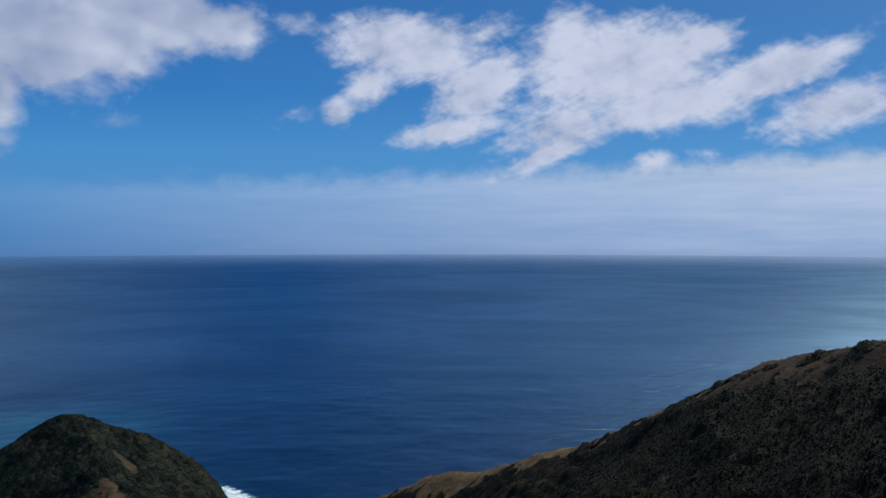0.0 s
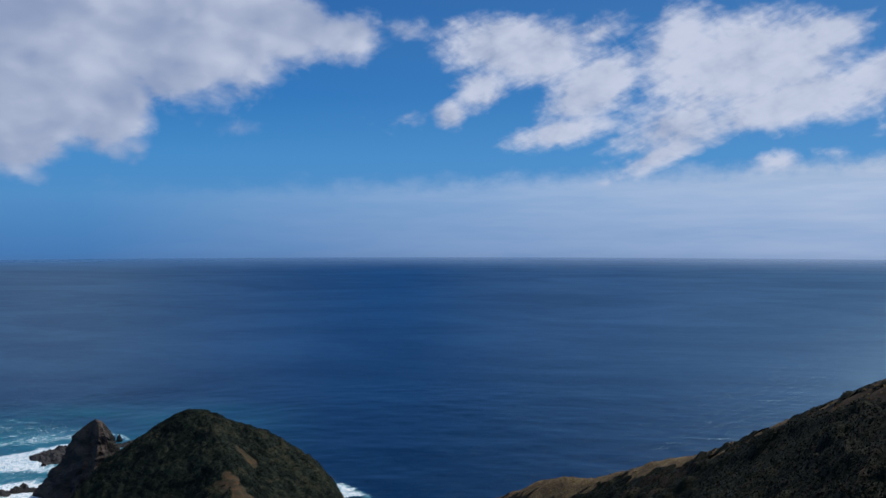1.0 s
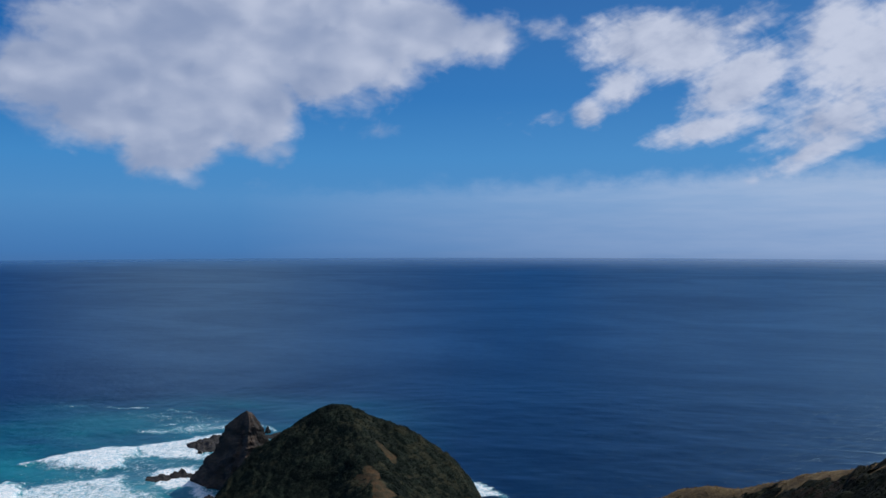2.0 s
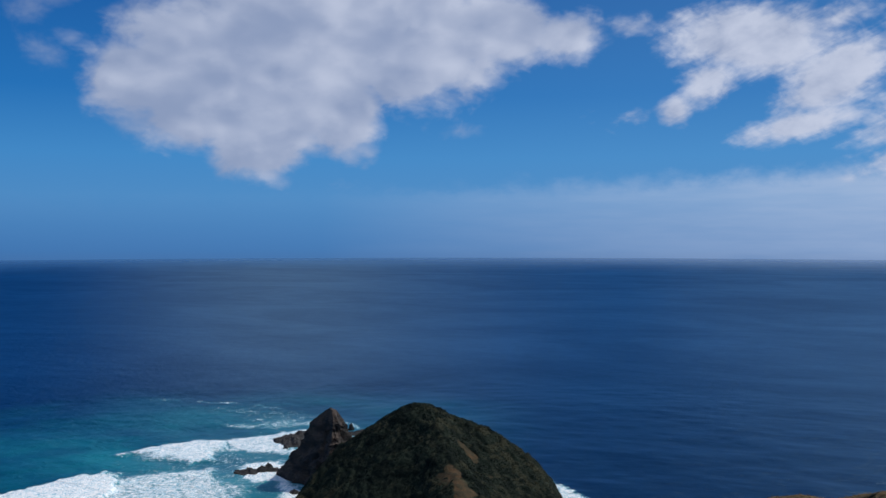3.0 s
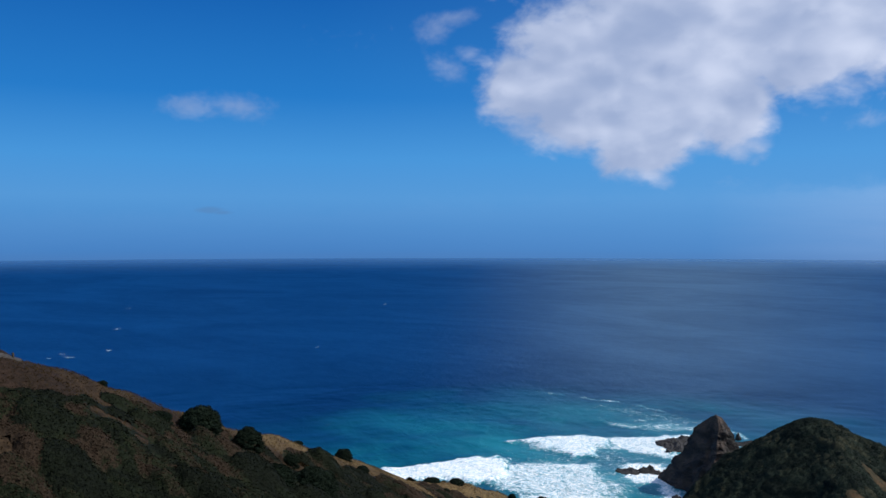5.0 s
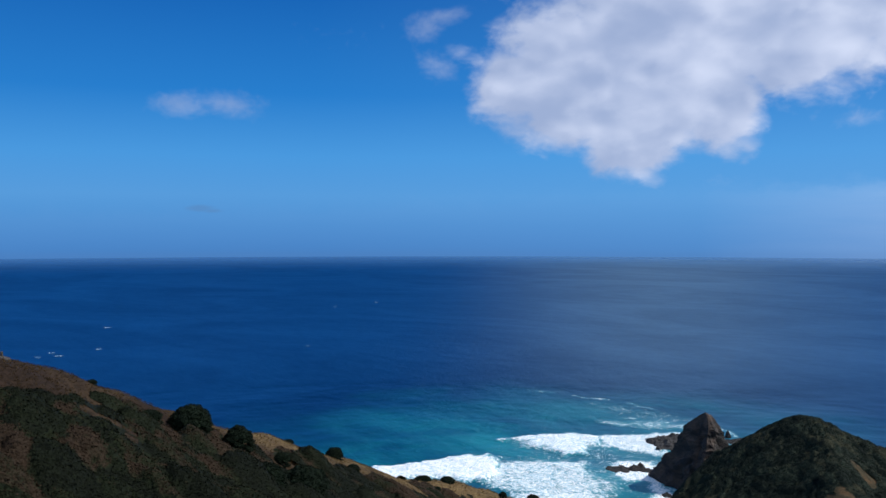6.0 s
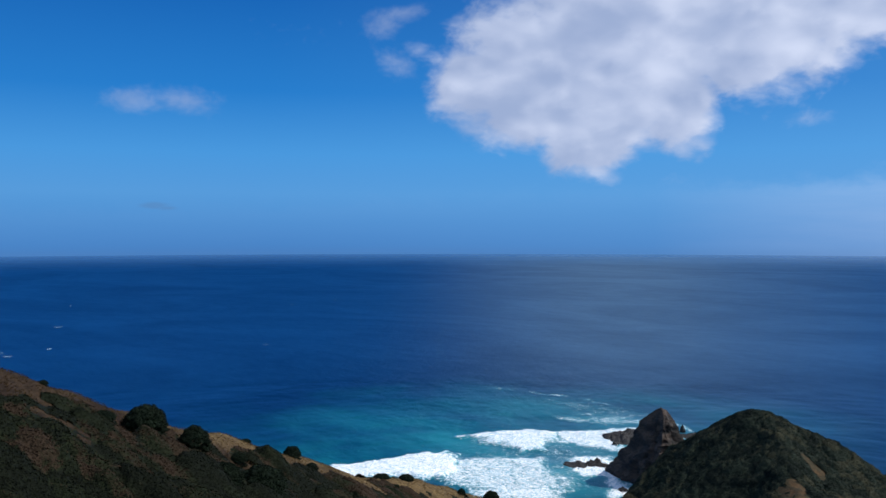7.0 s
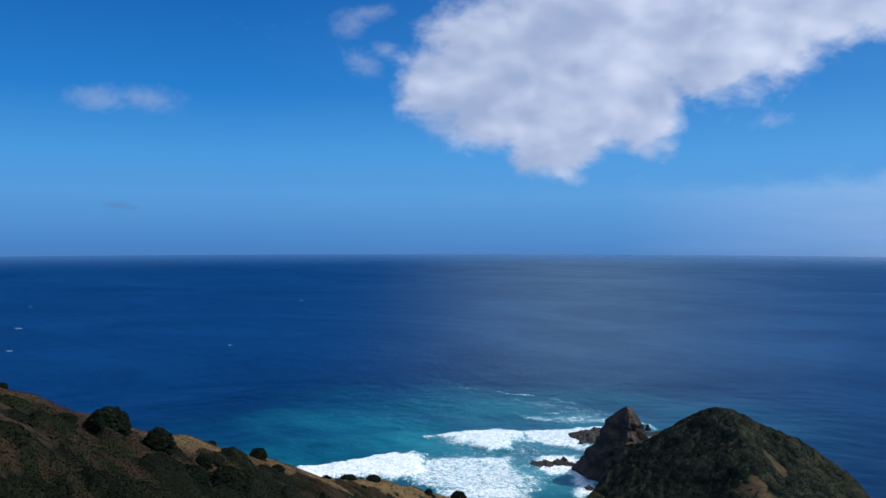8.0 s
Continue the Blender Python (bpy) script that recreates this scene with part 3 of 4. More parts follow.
# ---- the sea ----
SURF_BACK = [(-344, 372), (-341, 388), (-324, 414), (-305, 417), (-285, 378), (-292, 363), (-311, 367)]
SURF_FRONT = [(-345, 276), (-333, 302), (-321, 338), (-303, 338), (-281, 302), (-305, 285), (-325, 260)]
SURF_WASH = [(-305, 329), (-298, 344), (-275, 367), (-251, 352), (-237, 327), (-240, 300), (-262, 302), (-285, 299)]
SURF_BAND = [(-308, 419), (-300, 440), (-290, 452), (-268, 470), (-240, 466), (-242, 440), (-257, 418), (-253, 403), (-274, 403), (-292, 396)]
SURF_OUTER = [(-341, 462), (-323, 462), (-309, 486), (-285, 490), (-262, 484), (-286, 470), (-304, 458), (-328, 450)]
SURF_LEE = [(-267, 379), (-258, 395), (-243, 387), (-214, 351), (-200, 342), (-211, 333), (-234, 355), (-247, 353)]
SURF_LOW = [(-265, 303), (-251, 322), (-238, 328), (-228, 312), (-252, 290)]
SURF_POINT = [(-122, 428), (-114, 413), (-104, 398), (-96, 386), (-86, 384), (-89, 391), (-99, 402), (-108, 415), (-116, 428)]


def inside(x, y, poly):
    """Signed distance to a polygon's edge, positive inside."""
    best, odd = np.full_like(x, 1e6), np.zeros(x.shape, bool)
    for (x0, y0), (x1, y1) in zip(poly, poly[1:] + poly[:1]):
        ux, uy = x1 - x0, y1 - y0
        t = np.clip(((x - x0) * ux + (y - y0) * uy) / (ux * ux + uy * uy), 0, 1)
        best = np.minimum(best, np.hypot(x - x0 - t * ux, y - y0 - t * uy))
        odd ^= ((y0 > y) != (y1 > y)) & (x < ux * (y - y0) / (uy if uy else 1e-9) + x0)
    return np.where(odd, best, -best)


bearings = np.concatenate([np.arange(-180, -34, 6.0), np.arange(-34, 24, 0.5), np.arange(24, 56, 0.14), np.arange(56, 84, 0.5), np.arange(84, 180.1, 6.0)])
ranges = np.concatenate([np.geomspace(150, 360, 20), np.arange(364, 480, 1.0), np.arange(480, 700, 2.2), np.geomspace(703, 2700, 90), np.linspace(2740, SEA_EDGE, 60)])
wx, wy = polar_sheet(bearings, ranges)
ox = wx + 9 * fbm(wx, wy, 30, 3, 51) + 5 * fbm(wx, wy, 9, 4, 52) + 2 * fbm(wx, wy, 3, 2, 55)
oy = wy + 9 * fbm(wx, wy, 30, 3, 53) + 5 * fbm(wx, wy, 9, 4, 54) + 2 * fbm(wx, wy, 3, 2, 56)
foam, surge = np.zeros_like(wx), np.zeros_like(wx)
fray = np.clip(1.3 + 2.2 * fbm(wx, wy, 40, 3, 57), 0.35, 2.6)
for poly, strength, edge, rise in ((SURF_BACK, 0.84, 9, 1.5), (SURF_FRONT, 0.95, 7, 2.4), (SURF_WASH, 0.70, 12, 0.7), (SURF_BAND, 0.80, 9, 0.4),
                                   (SURF_OUTER, 0.5, 14, 0.2), (SURF_LEE, 0.95, 7, 0.2), (SURF_LOW, 0.85, 9, 0.4), (SURF_POINT, 0.95, 3, 0.3)):
    d = inside(ox, oy, poly)
    foam = np.maximum(foam, strength * np.clip(0.5 + d / (edge * fray), 0, 1))
    surge = np.maximum(surge, rise * np.clip(0.3 + d / 6, 0, 1))
# thin lace drifting over the whole of the bay and out past the reef
for line in ([(-440, 505), (-415, 512), (-389, 512), (-360, 516), (-330, 510), (-304, 498)], [(-345, 462), (-330, 470), (-300, 482), (-275, 490), (-245, 476), (-232, 462)]):
    d = np.full_like(wx, 1e6)
    for (x0, y0), (x1, y1) in zip(line, line[1:]):
        t = np.clip(((ox - x0) * (x1 - x0) + (oy - y0) * (y1 - y0)) / ((x1 - x0) ** 2 + (y1 - y0) ** 2), 0, 1)
        d = np.minimum(d, np.hypot(ox - x0 - t * (x1 - x0), oy - y0 - t * (y1 - y0)))
    foam = np.maximum(foam, np.clip(0.66 - d / 7, 0, 1) * np.clip(0.5 + 1.6 * fbm(wx, wy, 18, 4, 58), 0, 1))
veil = 0.34 * np.clip(1.5 - np.hypot((ox + 272) / 62, (oy - 380) / 85), 0, 1)
veil = np.maximum(veil, 0.31 * np.clip(1.3 - np.hypot((ox + 325) / 75, (oy - 492) / 24), 0, 1))
foam = np.maximum(foam, veil)
shoal = 1.2 - np.hypot((wx + 295) / 190, (wy - 365) / 220)
shoal = np.clip(shoal + 0.2 * fbm(wx, wy, 60, 3, 61), 0, 1) * np.clip((-130 - wx) / 70, 0, 1)
near = np.clip((900 - np.hypot(wx, wy)) / 300, 0, 1)
wz = surge + near * (0.5 * fbm(wx, wy, 34, 2, 71) + 0.25 * fbm(wx, wy, 9, 3, 72) - 0.1)
# share of imitated haze in the sea, growing over the last degree to the horizon
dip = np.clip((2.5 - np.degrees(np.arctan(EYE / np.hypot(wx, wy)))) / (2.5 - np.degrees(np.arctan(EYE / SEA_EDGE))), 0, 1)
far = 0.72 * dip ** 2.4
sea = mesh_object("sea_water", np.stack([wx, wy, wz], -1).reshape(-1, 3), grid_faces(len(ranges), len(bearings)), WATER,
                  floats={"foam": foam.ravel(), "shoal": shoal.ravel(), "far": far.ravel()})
tagged(sea, "deep blue open sea, turquoise with white surf near rocks", "sea", kind="structure")

# ---- rocks in the surf ----


def sea_stack():
    """The pointed stack: four worn faces that meet in sharp edges, wider in steps to the waterline."""
    cx, cy = bearing(29.55, 424)
    ax = radians(29.55)
    right, away = Vector((math.cos(ax), math.sin(ax), 0)), Vector((-math.sin(ax), math.cos(ax), 0))
    levels = np.concatenate([np.linspace(-3, 28, 70), np.linspace(28.4, 35.8, 26)])
    zs = [-3, 4.8, 8.4, 13, 18, 22.5, 25.1, 27.5, 30.1, 32.3, 34.7, 35.8]
    left = np.interp(levels, zs, [28.5, 23.9, 21, 17.7, 14.9, 12.6, 10.2, 9.8, 7.4, 5.1, 2.3, 0.3])
    wide = np.interp(levels, zs, [21, 17.5, 15.5, 13.6, 11.3, 9.0, 8.3, 7.6, 6.1, 4.8, 3.1, 0.6])
    front = np.interp(levels, zs, [16, 13, 12, 10.5, 8.8, 7.2, 6.4, 5.4, 4.2, 3.2, 1.6, 0.3])
    edge = np.interp(levels, zs, [-8, -6, -4.6, -2.4, 0.2, 0.6, 0.8, 1.2, 1.4, 1.4, 1.0, 0.2])
    corners = [(wide, 0.25 * wide), (0.45 * wide + 0.55 * edge, -0.80 * front), (edge, -front), (0.5 * edge - 0.52 * left, -0.36 * front + 0.22 * left),
               (-left, 0.5 * left), (-0.35 * left, 0.95 * front + 2), (0.5 * wide, 0.9 * front + 2)]
    u, v = [], []
    for (u0, v0), (u1, v1) in zip(corners, corners[1:] + corners[:1]):
        for k in range(20):
            u.append(u0 + (u1 - u0) * k / 20)
            v.append(v0 + (v1 - v0) * k / 20)
    u, v = np.stack(u, 1), np.stack(v, 1)
    z = np.repeat(levels[:, None], u.shape[1], axis=1)
    size = np.clip((37 - z) / 14, 0.12, 1)
    rad = np.hypot(u, v) + 1e-6
    # joints and slabs: broad ribs down the faces, stepped ledges across them
    rib = np.abs(fbm(u + 0.25 * z + 40, v + 60, 7, 3, 81))
    chip = fbm(u + 20, z + v, 4, 4, 83)
    step = np.round(2.2 * fbm(u * 0.8 + 70, z * 1.2 + v * 0.5, 9, 3, 87)) / 2.2
    push = 1 + size * (1.4 - 4.6 * rib + 1.9 * chip + 1.8 * step) / np.maximum(rad, 4)
    u, v = u * push, v * push
    zz = z + 0.7 * fbm(u + 7, v + z, 4, 3, 85) * size
    x = cx + u * right.x + v * away.x
    y = cy + u * right.y + v * away.y
    rows, cols = x.shape
    verts = np.concatenate([np.stack([x, y, zz], -1).reshape(-1, 3), [[cx, cy, 36.0]]])
    i = np.arange(rows - 1)[:, None] * cols + np.arange(cols)[None, :]
    j = np.arange(rows - 1)[:, None] * cols + (np.arange(cols)[None, :] + 1) % cols
    quads = np.stack([i, i + cols, j + cols, j], -1).reshape(-1, 4)
    tris = np.concatenate([quads[:, [0, 1, 2]], quads[:, [0, 2, 3]],
                           np.stack([(rows - 1) * cols + (np.arange(cols) + 1) % cols, (rows - 1) * cols + np.arange(cols), np.full(cols, rows * cols)], -1)])
    ob = mesh_object("sea_stack", verts, tris, STACK, smooth=False)
    return tagged(ob, "tall pointed brown sea stack rock rising from surf", "sea stack", kind="thing")


def reef(az, r, length, width, height, turn, seed, label):
    """A low wave-worn ledge of rock: tilted slabs, broken knobs and gullies."""
    n = 60
    u, v = np.meshgrid(np.linspace(-1, 1, n), np.linspace(-1, 1, n))
    d = np.hypot(u, v) + 0.75 * fbm(u + seed, v - seed, 0.9, 4, seed)
    slab = np.abs(fbm(u * 1.6 + 3 * seed, v + 0.5 * u, 0.5, 4, seed + 5))
    h = height * np.clip(0.9 - d, -0.6, 0.8) * (0.7 + 1.4 * slab) + 0.12 * height * np.round(4 * fbm(u, v + seed, 0.5, 2, seed + 9)) * (d < 0.85)
    c, s = math.cos(radians(turn)), math.sin(radians(turn))
    px, py = bearing(az, r)
    x, y = u * length * 0.6, v * width * 0.6
    ob = mesh_object("reef_rock", np.stack([x * c - y * s, x * s + y * c, h], -1).reshape(-1, 3), grid_faces(n, n), REEF, smooth=False)
    ob.location = (px, py, 0.0)
    return tagged(ob, label, "rock", group="reef rocks")


sea_stack()
for az0, r0, length, width, height, turn, seed, label in (
        (32.2, 512, 24, 36, 5.0, 25, 3, "broad dark wave-washed reef rock ringed by foam"),
        (27.8, 522, 13, 26, 3.0, -30, 5, "dark ledge of wet rock behind the stack"),
        (28.2, 536, 4, 5, 4.0, 10, 7, "small pointed black rock in white foam"),
        (34.95, 448, 11, 20, 2.0, 25, 11, "curved low black rock awash in foam"),
        (33.8, 449, 10, 11, 2.2, 10, 13, "low black rock awash beside the stack"),
        (33.2, 446, 6, 8, 1.4, 0, 17, "rounded dark rock at the foot of the stack"),
        (31.9, 408, 4, 6, 1.2, 30, 19, "small wet rock in the wash of the surf"),
        (31.3, 400, 5, 5, 1.3, 60, 23, "small wet rock in the wash of the surf")):
    reef(az0, r0, length, width, height, turn, seed, label)

def whitecap(x, y, length, seed):
    """The torn crest of a breaking wave far out: a low ragged ridge of foam, steep on its lee."""
    rows, cols = 9, 36
    v, u = np.meshgrid(np.linspace(-1, 1, rows), np.linspace(-1, 1, cols), indexing="ij")
    thin = np.clip(1 - u * u, 0, 1) * (0.65 + 0.7 * fbm(u * 3 + seed, v * 0 + seed, 0.6, 3, seed))
    px = u * length / 2
    py = v * 0.13 * length * thin + 0.1 * length * fbm(u + seed, u * 0 + 2, 0.8, 3, seed + 4)
    pz = 0.55 * thin * (1 - v * v) * (0.6 + 0.8 * fbm(u * 4, v * 2 + seed, 0.5, 3, seed + 8)) - 0.06
    ob = mesh_object("whitecap", np.stack([px, py, pz], -1).reshape(-1, 3), grid_faces(rows, cols), FOAM)
    ob.matrix_world = pose(x, y, 0.25, 0, 0, math.degrees(math.atan2(-x, y)) + 12 * math.sin(seed))
    return tagged(ob, "small white breaking crest on the open sea", "whitecap", group="whitecaps")


for k, (az0, r0, length) in enumerate((
        (71.18, 963, 11), (70.88, 934, 8), (68.52, 974, 8), (67.91, 1199, 12), (67.35, 1540, 10), (51.03, 1547, 14), (53.81, 1459, 10),
        (55.58, 943, 7), (68.07, 1199, 13), (68.44, 978, 7), (71.91, 933, 9), (70.71, 933, 10))):
    whitecap(*bearing(az0, r0), 0.7 * length, 31 + 7 * k)

# ---- scrub, canopy and grass ----


def half_ball():
    """The upper part of a twice split icosahedron: directions and triangles."""
    bm = bmesh.new()
    bmesh.ops.create_icosphere(bm, subdivisions=2, radius=1.0)
    bmesh.ops.delete(bm, geom=[v for v in bm.verts if v.co.z < -0.5], context="VERTS")
    bm.verts.index_update()
    dirs = np.array([v.co[:] for v in bm.verts])
    tris = np.array([[v.index for v in f.verts] for f in bm.faces])
    bm.free()
    return dirs, tris


BALL = half_ball()


def tuft(rng, leaves, leaf, flat=0.75):
    """One bush of unit radius: a lumpy heart of dense foliage and small leaf sprays that stand out of it."""
    dirs, hull = BALL
    lobes = rng.normal(size=(9, 3))
    lobes[:, 2] = np.abs(lobes[:, 2])
    lobes /= np.linalg.norm(lobes, axis=1, keepdims=True)
    weight = rng.uniform(0.12, 0.4, 9)

    def radius(d):
        return 0.66 + np.max(weight * np.clip((d @ lobes.T - 0.55) / 0.45, 0, 1), axis=1, keepdims=True)

    core = dirs * radius(dirs) * rng.uniform(0.88, 1.06, (len(dirs), 1)) * (1, 1, flat)
    d = rng.normal(size=(leaves, 3))
    d[:, 2] = np.abs(d[:, 2]) * 1.1 - 0.15
    d /= np.linalg.norm(d, axis=1, keepdims=True)
    mid = d * radius(d) * rng.uniform(0.95, 1.1, (leaves, 1)) * (1, 1, flat)
    a = np.cross(d + 0.7 * rng.normal(size=d.shape), rng.normal(size=d.shape))
    a /= np.linalg.norm(a, axis=1, keepdims=True)
    b = np.cross(d + 0.5 * rng.normal(size=d.shape), a)
    b /= np.linalg.norm(b, axis=1, keepdims=True)
    s = leaf * rng.uniform(0.6, 1.3, (leaves, 1))
    corners = np.stack([mid - a * s, mid - 0.55 * b * s, mid + a * s, mid + 0.55 * b * s], 1).reshape(-1, 3)
    k = len(core) + 4 * np.arange(leaves)[:, None]
    tris = np.concatenate([hull, k + np.array([0, 1, 2]), k + np.array([0, 2, 3])])
    return np.concatenate([core, corners]), tris


def grass_tuft(rng, blades):
    """A tussock of unit height: bent blades fanning from one root."""
    t = rng.uniform(0, 2 * math.pi, blades)
    lean = rng.uniform(0.4, 1.6, blades)
    root = np.stack([0.15 * np.cos(t), 0.15 * np.sin(t), np.full(blades, -0.1)], -1)
    tip = np.stack([lean * np.cos(t), lean * np.sin(t), rng.uniform(0.6, 1.0, blades)], -1)
    side = np.stack([-np.sin(t), np.cos(t), np.zeros(blades)], -1) * 0.11
    verts = np.stack([root - side, root + side, tip], 1).reshape(-1, 3)
    return verts, np.arange(3 * blades).reshape(-1, 3)


def strew(name, protos, spots, sizes, squash, tints, mat, label, category, rng):
    """Many copies of a few forms joined in one mesh."""
    verts, faces, tone, count = [], [], [], 0
    pick = rng.integers(0, len(protos), len(spots))
    turn = rng.uniform(0, 2 * math.pi, len(spots))
    for k, (pv, pf) in enumerate(protos):
        ids = np.nonzero(pick == k)[0]
        if not len(ids):
            continue
        c, s = np.cos(turn[ids])[:, None], np.sin(turn[ids])[:, None]
        size = sizes[ids][:, None]
        x = (pv[None, :, 0] * c - pv[None, :, 1] * s) * size + spots[ids, 0][:, None]
        y = (pv[None, :, 0] * s + pv[None, :, 1] * c) * size + spots[ids, 1][:, None]
        z = pv[None, :, 2] * size * squash[ids][:, None] + spots[ids, 2][:, None]
        verts.append(np.stack([x, y, z], -1).reshape(-1, 3))
        faces.append((pf[None] + (count + len(pv) * np.arange(len(ids)))[:, None, None]).reshape(-1, 3))
        tone.append(np.repeat(tints[ids], len(pv)))
        count += len(pv) * len(ids)
    ob = mesh_object(name, np.concatenate(verts), np.concatenate(faces), mat, floats={"tint": np.concatenate(tone)})
    return tagged(ob, label, category, kind="stuff")


def scatter(rng, count, az_range, r_range):
    a = rng.uniform(az_range[0], az_range[1], count)
    r = np.sqrt(rng.uniform(r_range[0] ** 2, r_range[1] ** 2, count))
    return -r * np.sin(np.radians(a)), r * np.cos(np.radians(a))


def bushes(x, y, cell, radius, seed, lean=0.0):
    """Rounded bushes set at random in square cells: height over the ground, and a number for the bush that stands highest."""
    best, tone = np.full_like(x, -1.0), np.zeros_like(x)
    ix, iy = np.floor(x / cell), np.floor(y / cell)
    for ox in (-1, 0, 1):
        for oy in (-1, 0, 1):
            jx, jy = ix + ox, iy + oy
            px = (jx + lattice(jx, jy, seed)) * cell
            py = (jy + lattice(jx, jy, seed + 1)) * cell
            size = radius[0] + (radius[1] - radius[0]) * lattice(jx, jy, seed + 2) ** 1.6
            wide = 1.0 + 0.5 * (lattice(jx, jy, seed + 3) - 0.5)
            d = np.hypot((x - px) * wide, (y - py) / wide) / size
            h = size * (0.4 + 0.65 * lattice(jx, jy, seed + 4)) * np.sqrt(np.clip(1 - d * d, 0, 1)) - 0.6 * np.clip(d - 1, 0, 1)
            tone = np.where(h > best, lattice(jx, jy, seed + 5), tone)
            best = np.maximum(best, h)
    return best, tone


def thicket(name, x, y, ground, bare, cells, rough, sprays, spray, tint_of, mat, label, category, seed):
    """A closed cover of scrub over a grid of plan points: a lumpy mass of foliage, with leaf sprays standing out of it."""
    r = np.random.default_rng(seed)

    def top(px, py):
        h, tone = np.full_like(px, -1.0), np.zeros_like(px)
        big = cells[0][0]
        # crowns lie drawn out along the wind, unevenly spaced
        wx, wy = 0.72 * (0.8 * px + 0.6 * py), 0.8 * py - 0.6 * px
        wx, wy = wx + 0.75 * big * fbm(px, py, 2.2 * big, 3, seed + 60), wy + 0.75 * big * fbm(px, py, 2.2 * big, 3, seed + 64)
        for k, (cell, lo, hi) in enumerate(cells):
            hk, tk = bushes(wx, wy, cell, (lo, hi), seed + 10 * k)
            tone = np.where(hk > h, tk, tone)
            h = np.maximum(h, hk)
        h = np.maximum(h, 0.15 * cells[0][2]) * (1.0 + 0.65 * fbm(px, py, 4 * big, 3, seed + 80)) + rough * fbm(px, py, 2.2 * rough, 3, seed + 70) + 0.3 * rough
        gone = bare(px, py)
        return np.where(gone > 0.8, -0.5, h * np.clip((0.85 - gone) / 0.7, 0, 1) - 0.25 * gone) + ground(px, py), np.clip(tint_of(px, py) + 1.4 * (tone - 0.5), 0, 1)

    z, tint = top(x, y)
    keep = (z > ground(x, y) - 0.02).ravel() & (z > 2.0).ravel()
    faces = grid_faces(*x.shape)
    faces = faces[keep[faces].all(axis=1)]
    faces = np.concatenate([faces[:, [0, 1, 2]], faces[:, [0, 2, 3]]])
    verts, tone = np.stack([x, y, z], -1).reshape(-1, 3), tint.ravel()
    # sprays on random faces that stand clear of the ground
    clear_of = ((z - ground(x, y)) > 0.06).ravel()
    leafy = faces[clear_of[faces].all(axis=1)]
    pick = leafy[r.integers(0, len(leafy), sprays)]
    share = r.dirichlet((1, 1, 1), sprays)[:, :, None]
    mid = (verts[pick] * share).sum(axis=1)
    n = np.cross(verts[pick[:, 1]] - verts[pick[:, 0]], verts[pick[:, 2]] - verts[pick[:, 0]])
    n /= np.linalg.norm(n, axis=1, keepdims=True) + 1e-9
    n *= np.sign(n[:, 2:3] + 1e-9)
    a = np.cross(n + 0.5 * r.normal(size=n.shape), r.normal(size=n.shape))
    a /= np.linalg.norm(a, axis=1, keepdims=True)
    b = np.cross(n + 0.5 * r.normal(size=n.shape), a)
    b /= np.linalg.norm(b, axis=1, keepdims=True)
    s = spray * r.uniform(0.5, 1.4, (sprays, 1))
    mid = mid + n * s * 0.35
    corners = np.stack([mid - a * s, mid - 0.5 * b * s, mid + a * s, mid + 0.5 * b * s], 1).reshape(-1, 3)
    k = len(verts) + 4 * np.arange(sprays)[:, None]
    leaf_tone = np.clip(tone[pick[:, 0]] + 0.08 + np.clip(r.normal(0, 0.15, sprays), -0.12, 1), 0, 1)
    ob = mesh_object(name, np.concatenate([verts, corners]), np.concatenate([faces, k + np.array([0, 1, 2]), k + np.array([0, 2, 3])]), mat,
                     floats={"tint": np.concatenate([tone, np.repeat(leaf_tone, 4)])})
    return tagged(ob, label, category, kind="stuff")


rng = np.random.default_rng(7)
grass_forms = [grass_tuft(rng, 12) for _ in range(6)]


def left_tint(x, y):
    """Greener and darker low down and towards the gully, brown with dead fern above."""
    d = crest_distance(x, y, LEFT_CREST)
    return 0.86 - 0.03 * d + 0.8 * fbm(x, y, 11, 4, 8) + 0.4 * fbm(x, y, 3.5, 3, 10)


def left_bare(x, y):
    return np.clip(hill_bare(x, y) + 0.9 * np.clip(fbm(x, y, 5, 3, 41) - 0.45, 0, 1), 0, 1)


def right_tint(x, y):
    return 0.2 + 0.85 * fbm(x, y, 20, 4, 18) + 0.3 * fbm(x, y, 4, 2, 19)


def right_bare(x, y):
    return np.clip(hill_bare(x, y) + 0.8 * np.clip(fbm(x, y, 16, 4, 43) - 0.3, 0, 1), 0, 1)


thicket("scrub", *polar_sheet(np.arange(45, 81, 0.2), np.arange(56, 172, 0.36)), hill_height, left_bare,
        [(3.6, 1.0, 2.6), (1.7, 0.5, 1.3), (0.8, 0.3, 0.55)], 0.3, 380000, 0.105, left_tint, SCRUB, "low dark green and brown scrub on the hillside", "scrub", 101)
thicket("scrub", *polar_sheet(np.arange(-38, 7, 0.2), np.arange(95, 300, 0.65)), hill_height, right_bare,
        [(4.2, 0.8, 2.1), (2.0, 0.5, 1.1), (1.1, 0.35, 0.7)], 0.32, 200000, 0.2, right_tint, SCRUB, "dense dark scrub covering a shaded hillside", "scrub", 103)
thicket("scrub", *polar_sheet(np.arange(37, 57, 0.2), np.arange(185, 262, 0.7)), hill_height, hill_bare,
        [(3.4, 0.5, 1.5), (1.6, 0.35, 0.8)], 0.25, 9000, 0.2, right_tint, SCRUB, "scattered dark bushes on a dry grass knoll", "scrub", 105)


def head_tint(x, y):
    return 0.28 + 0.75 * fbm(x, y, 16, 4, 9) + np.clip((x + 150) / 110, 0, 0.3)


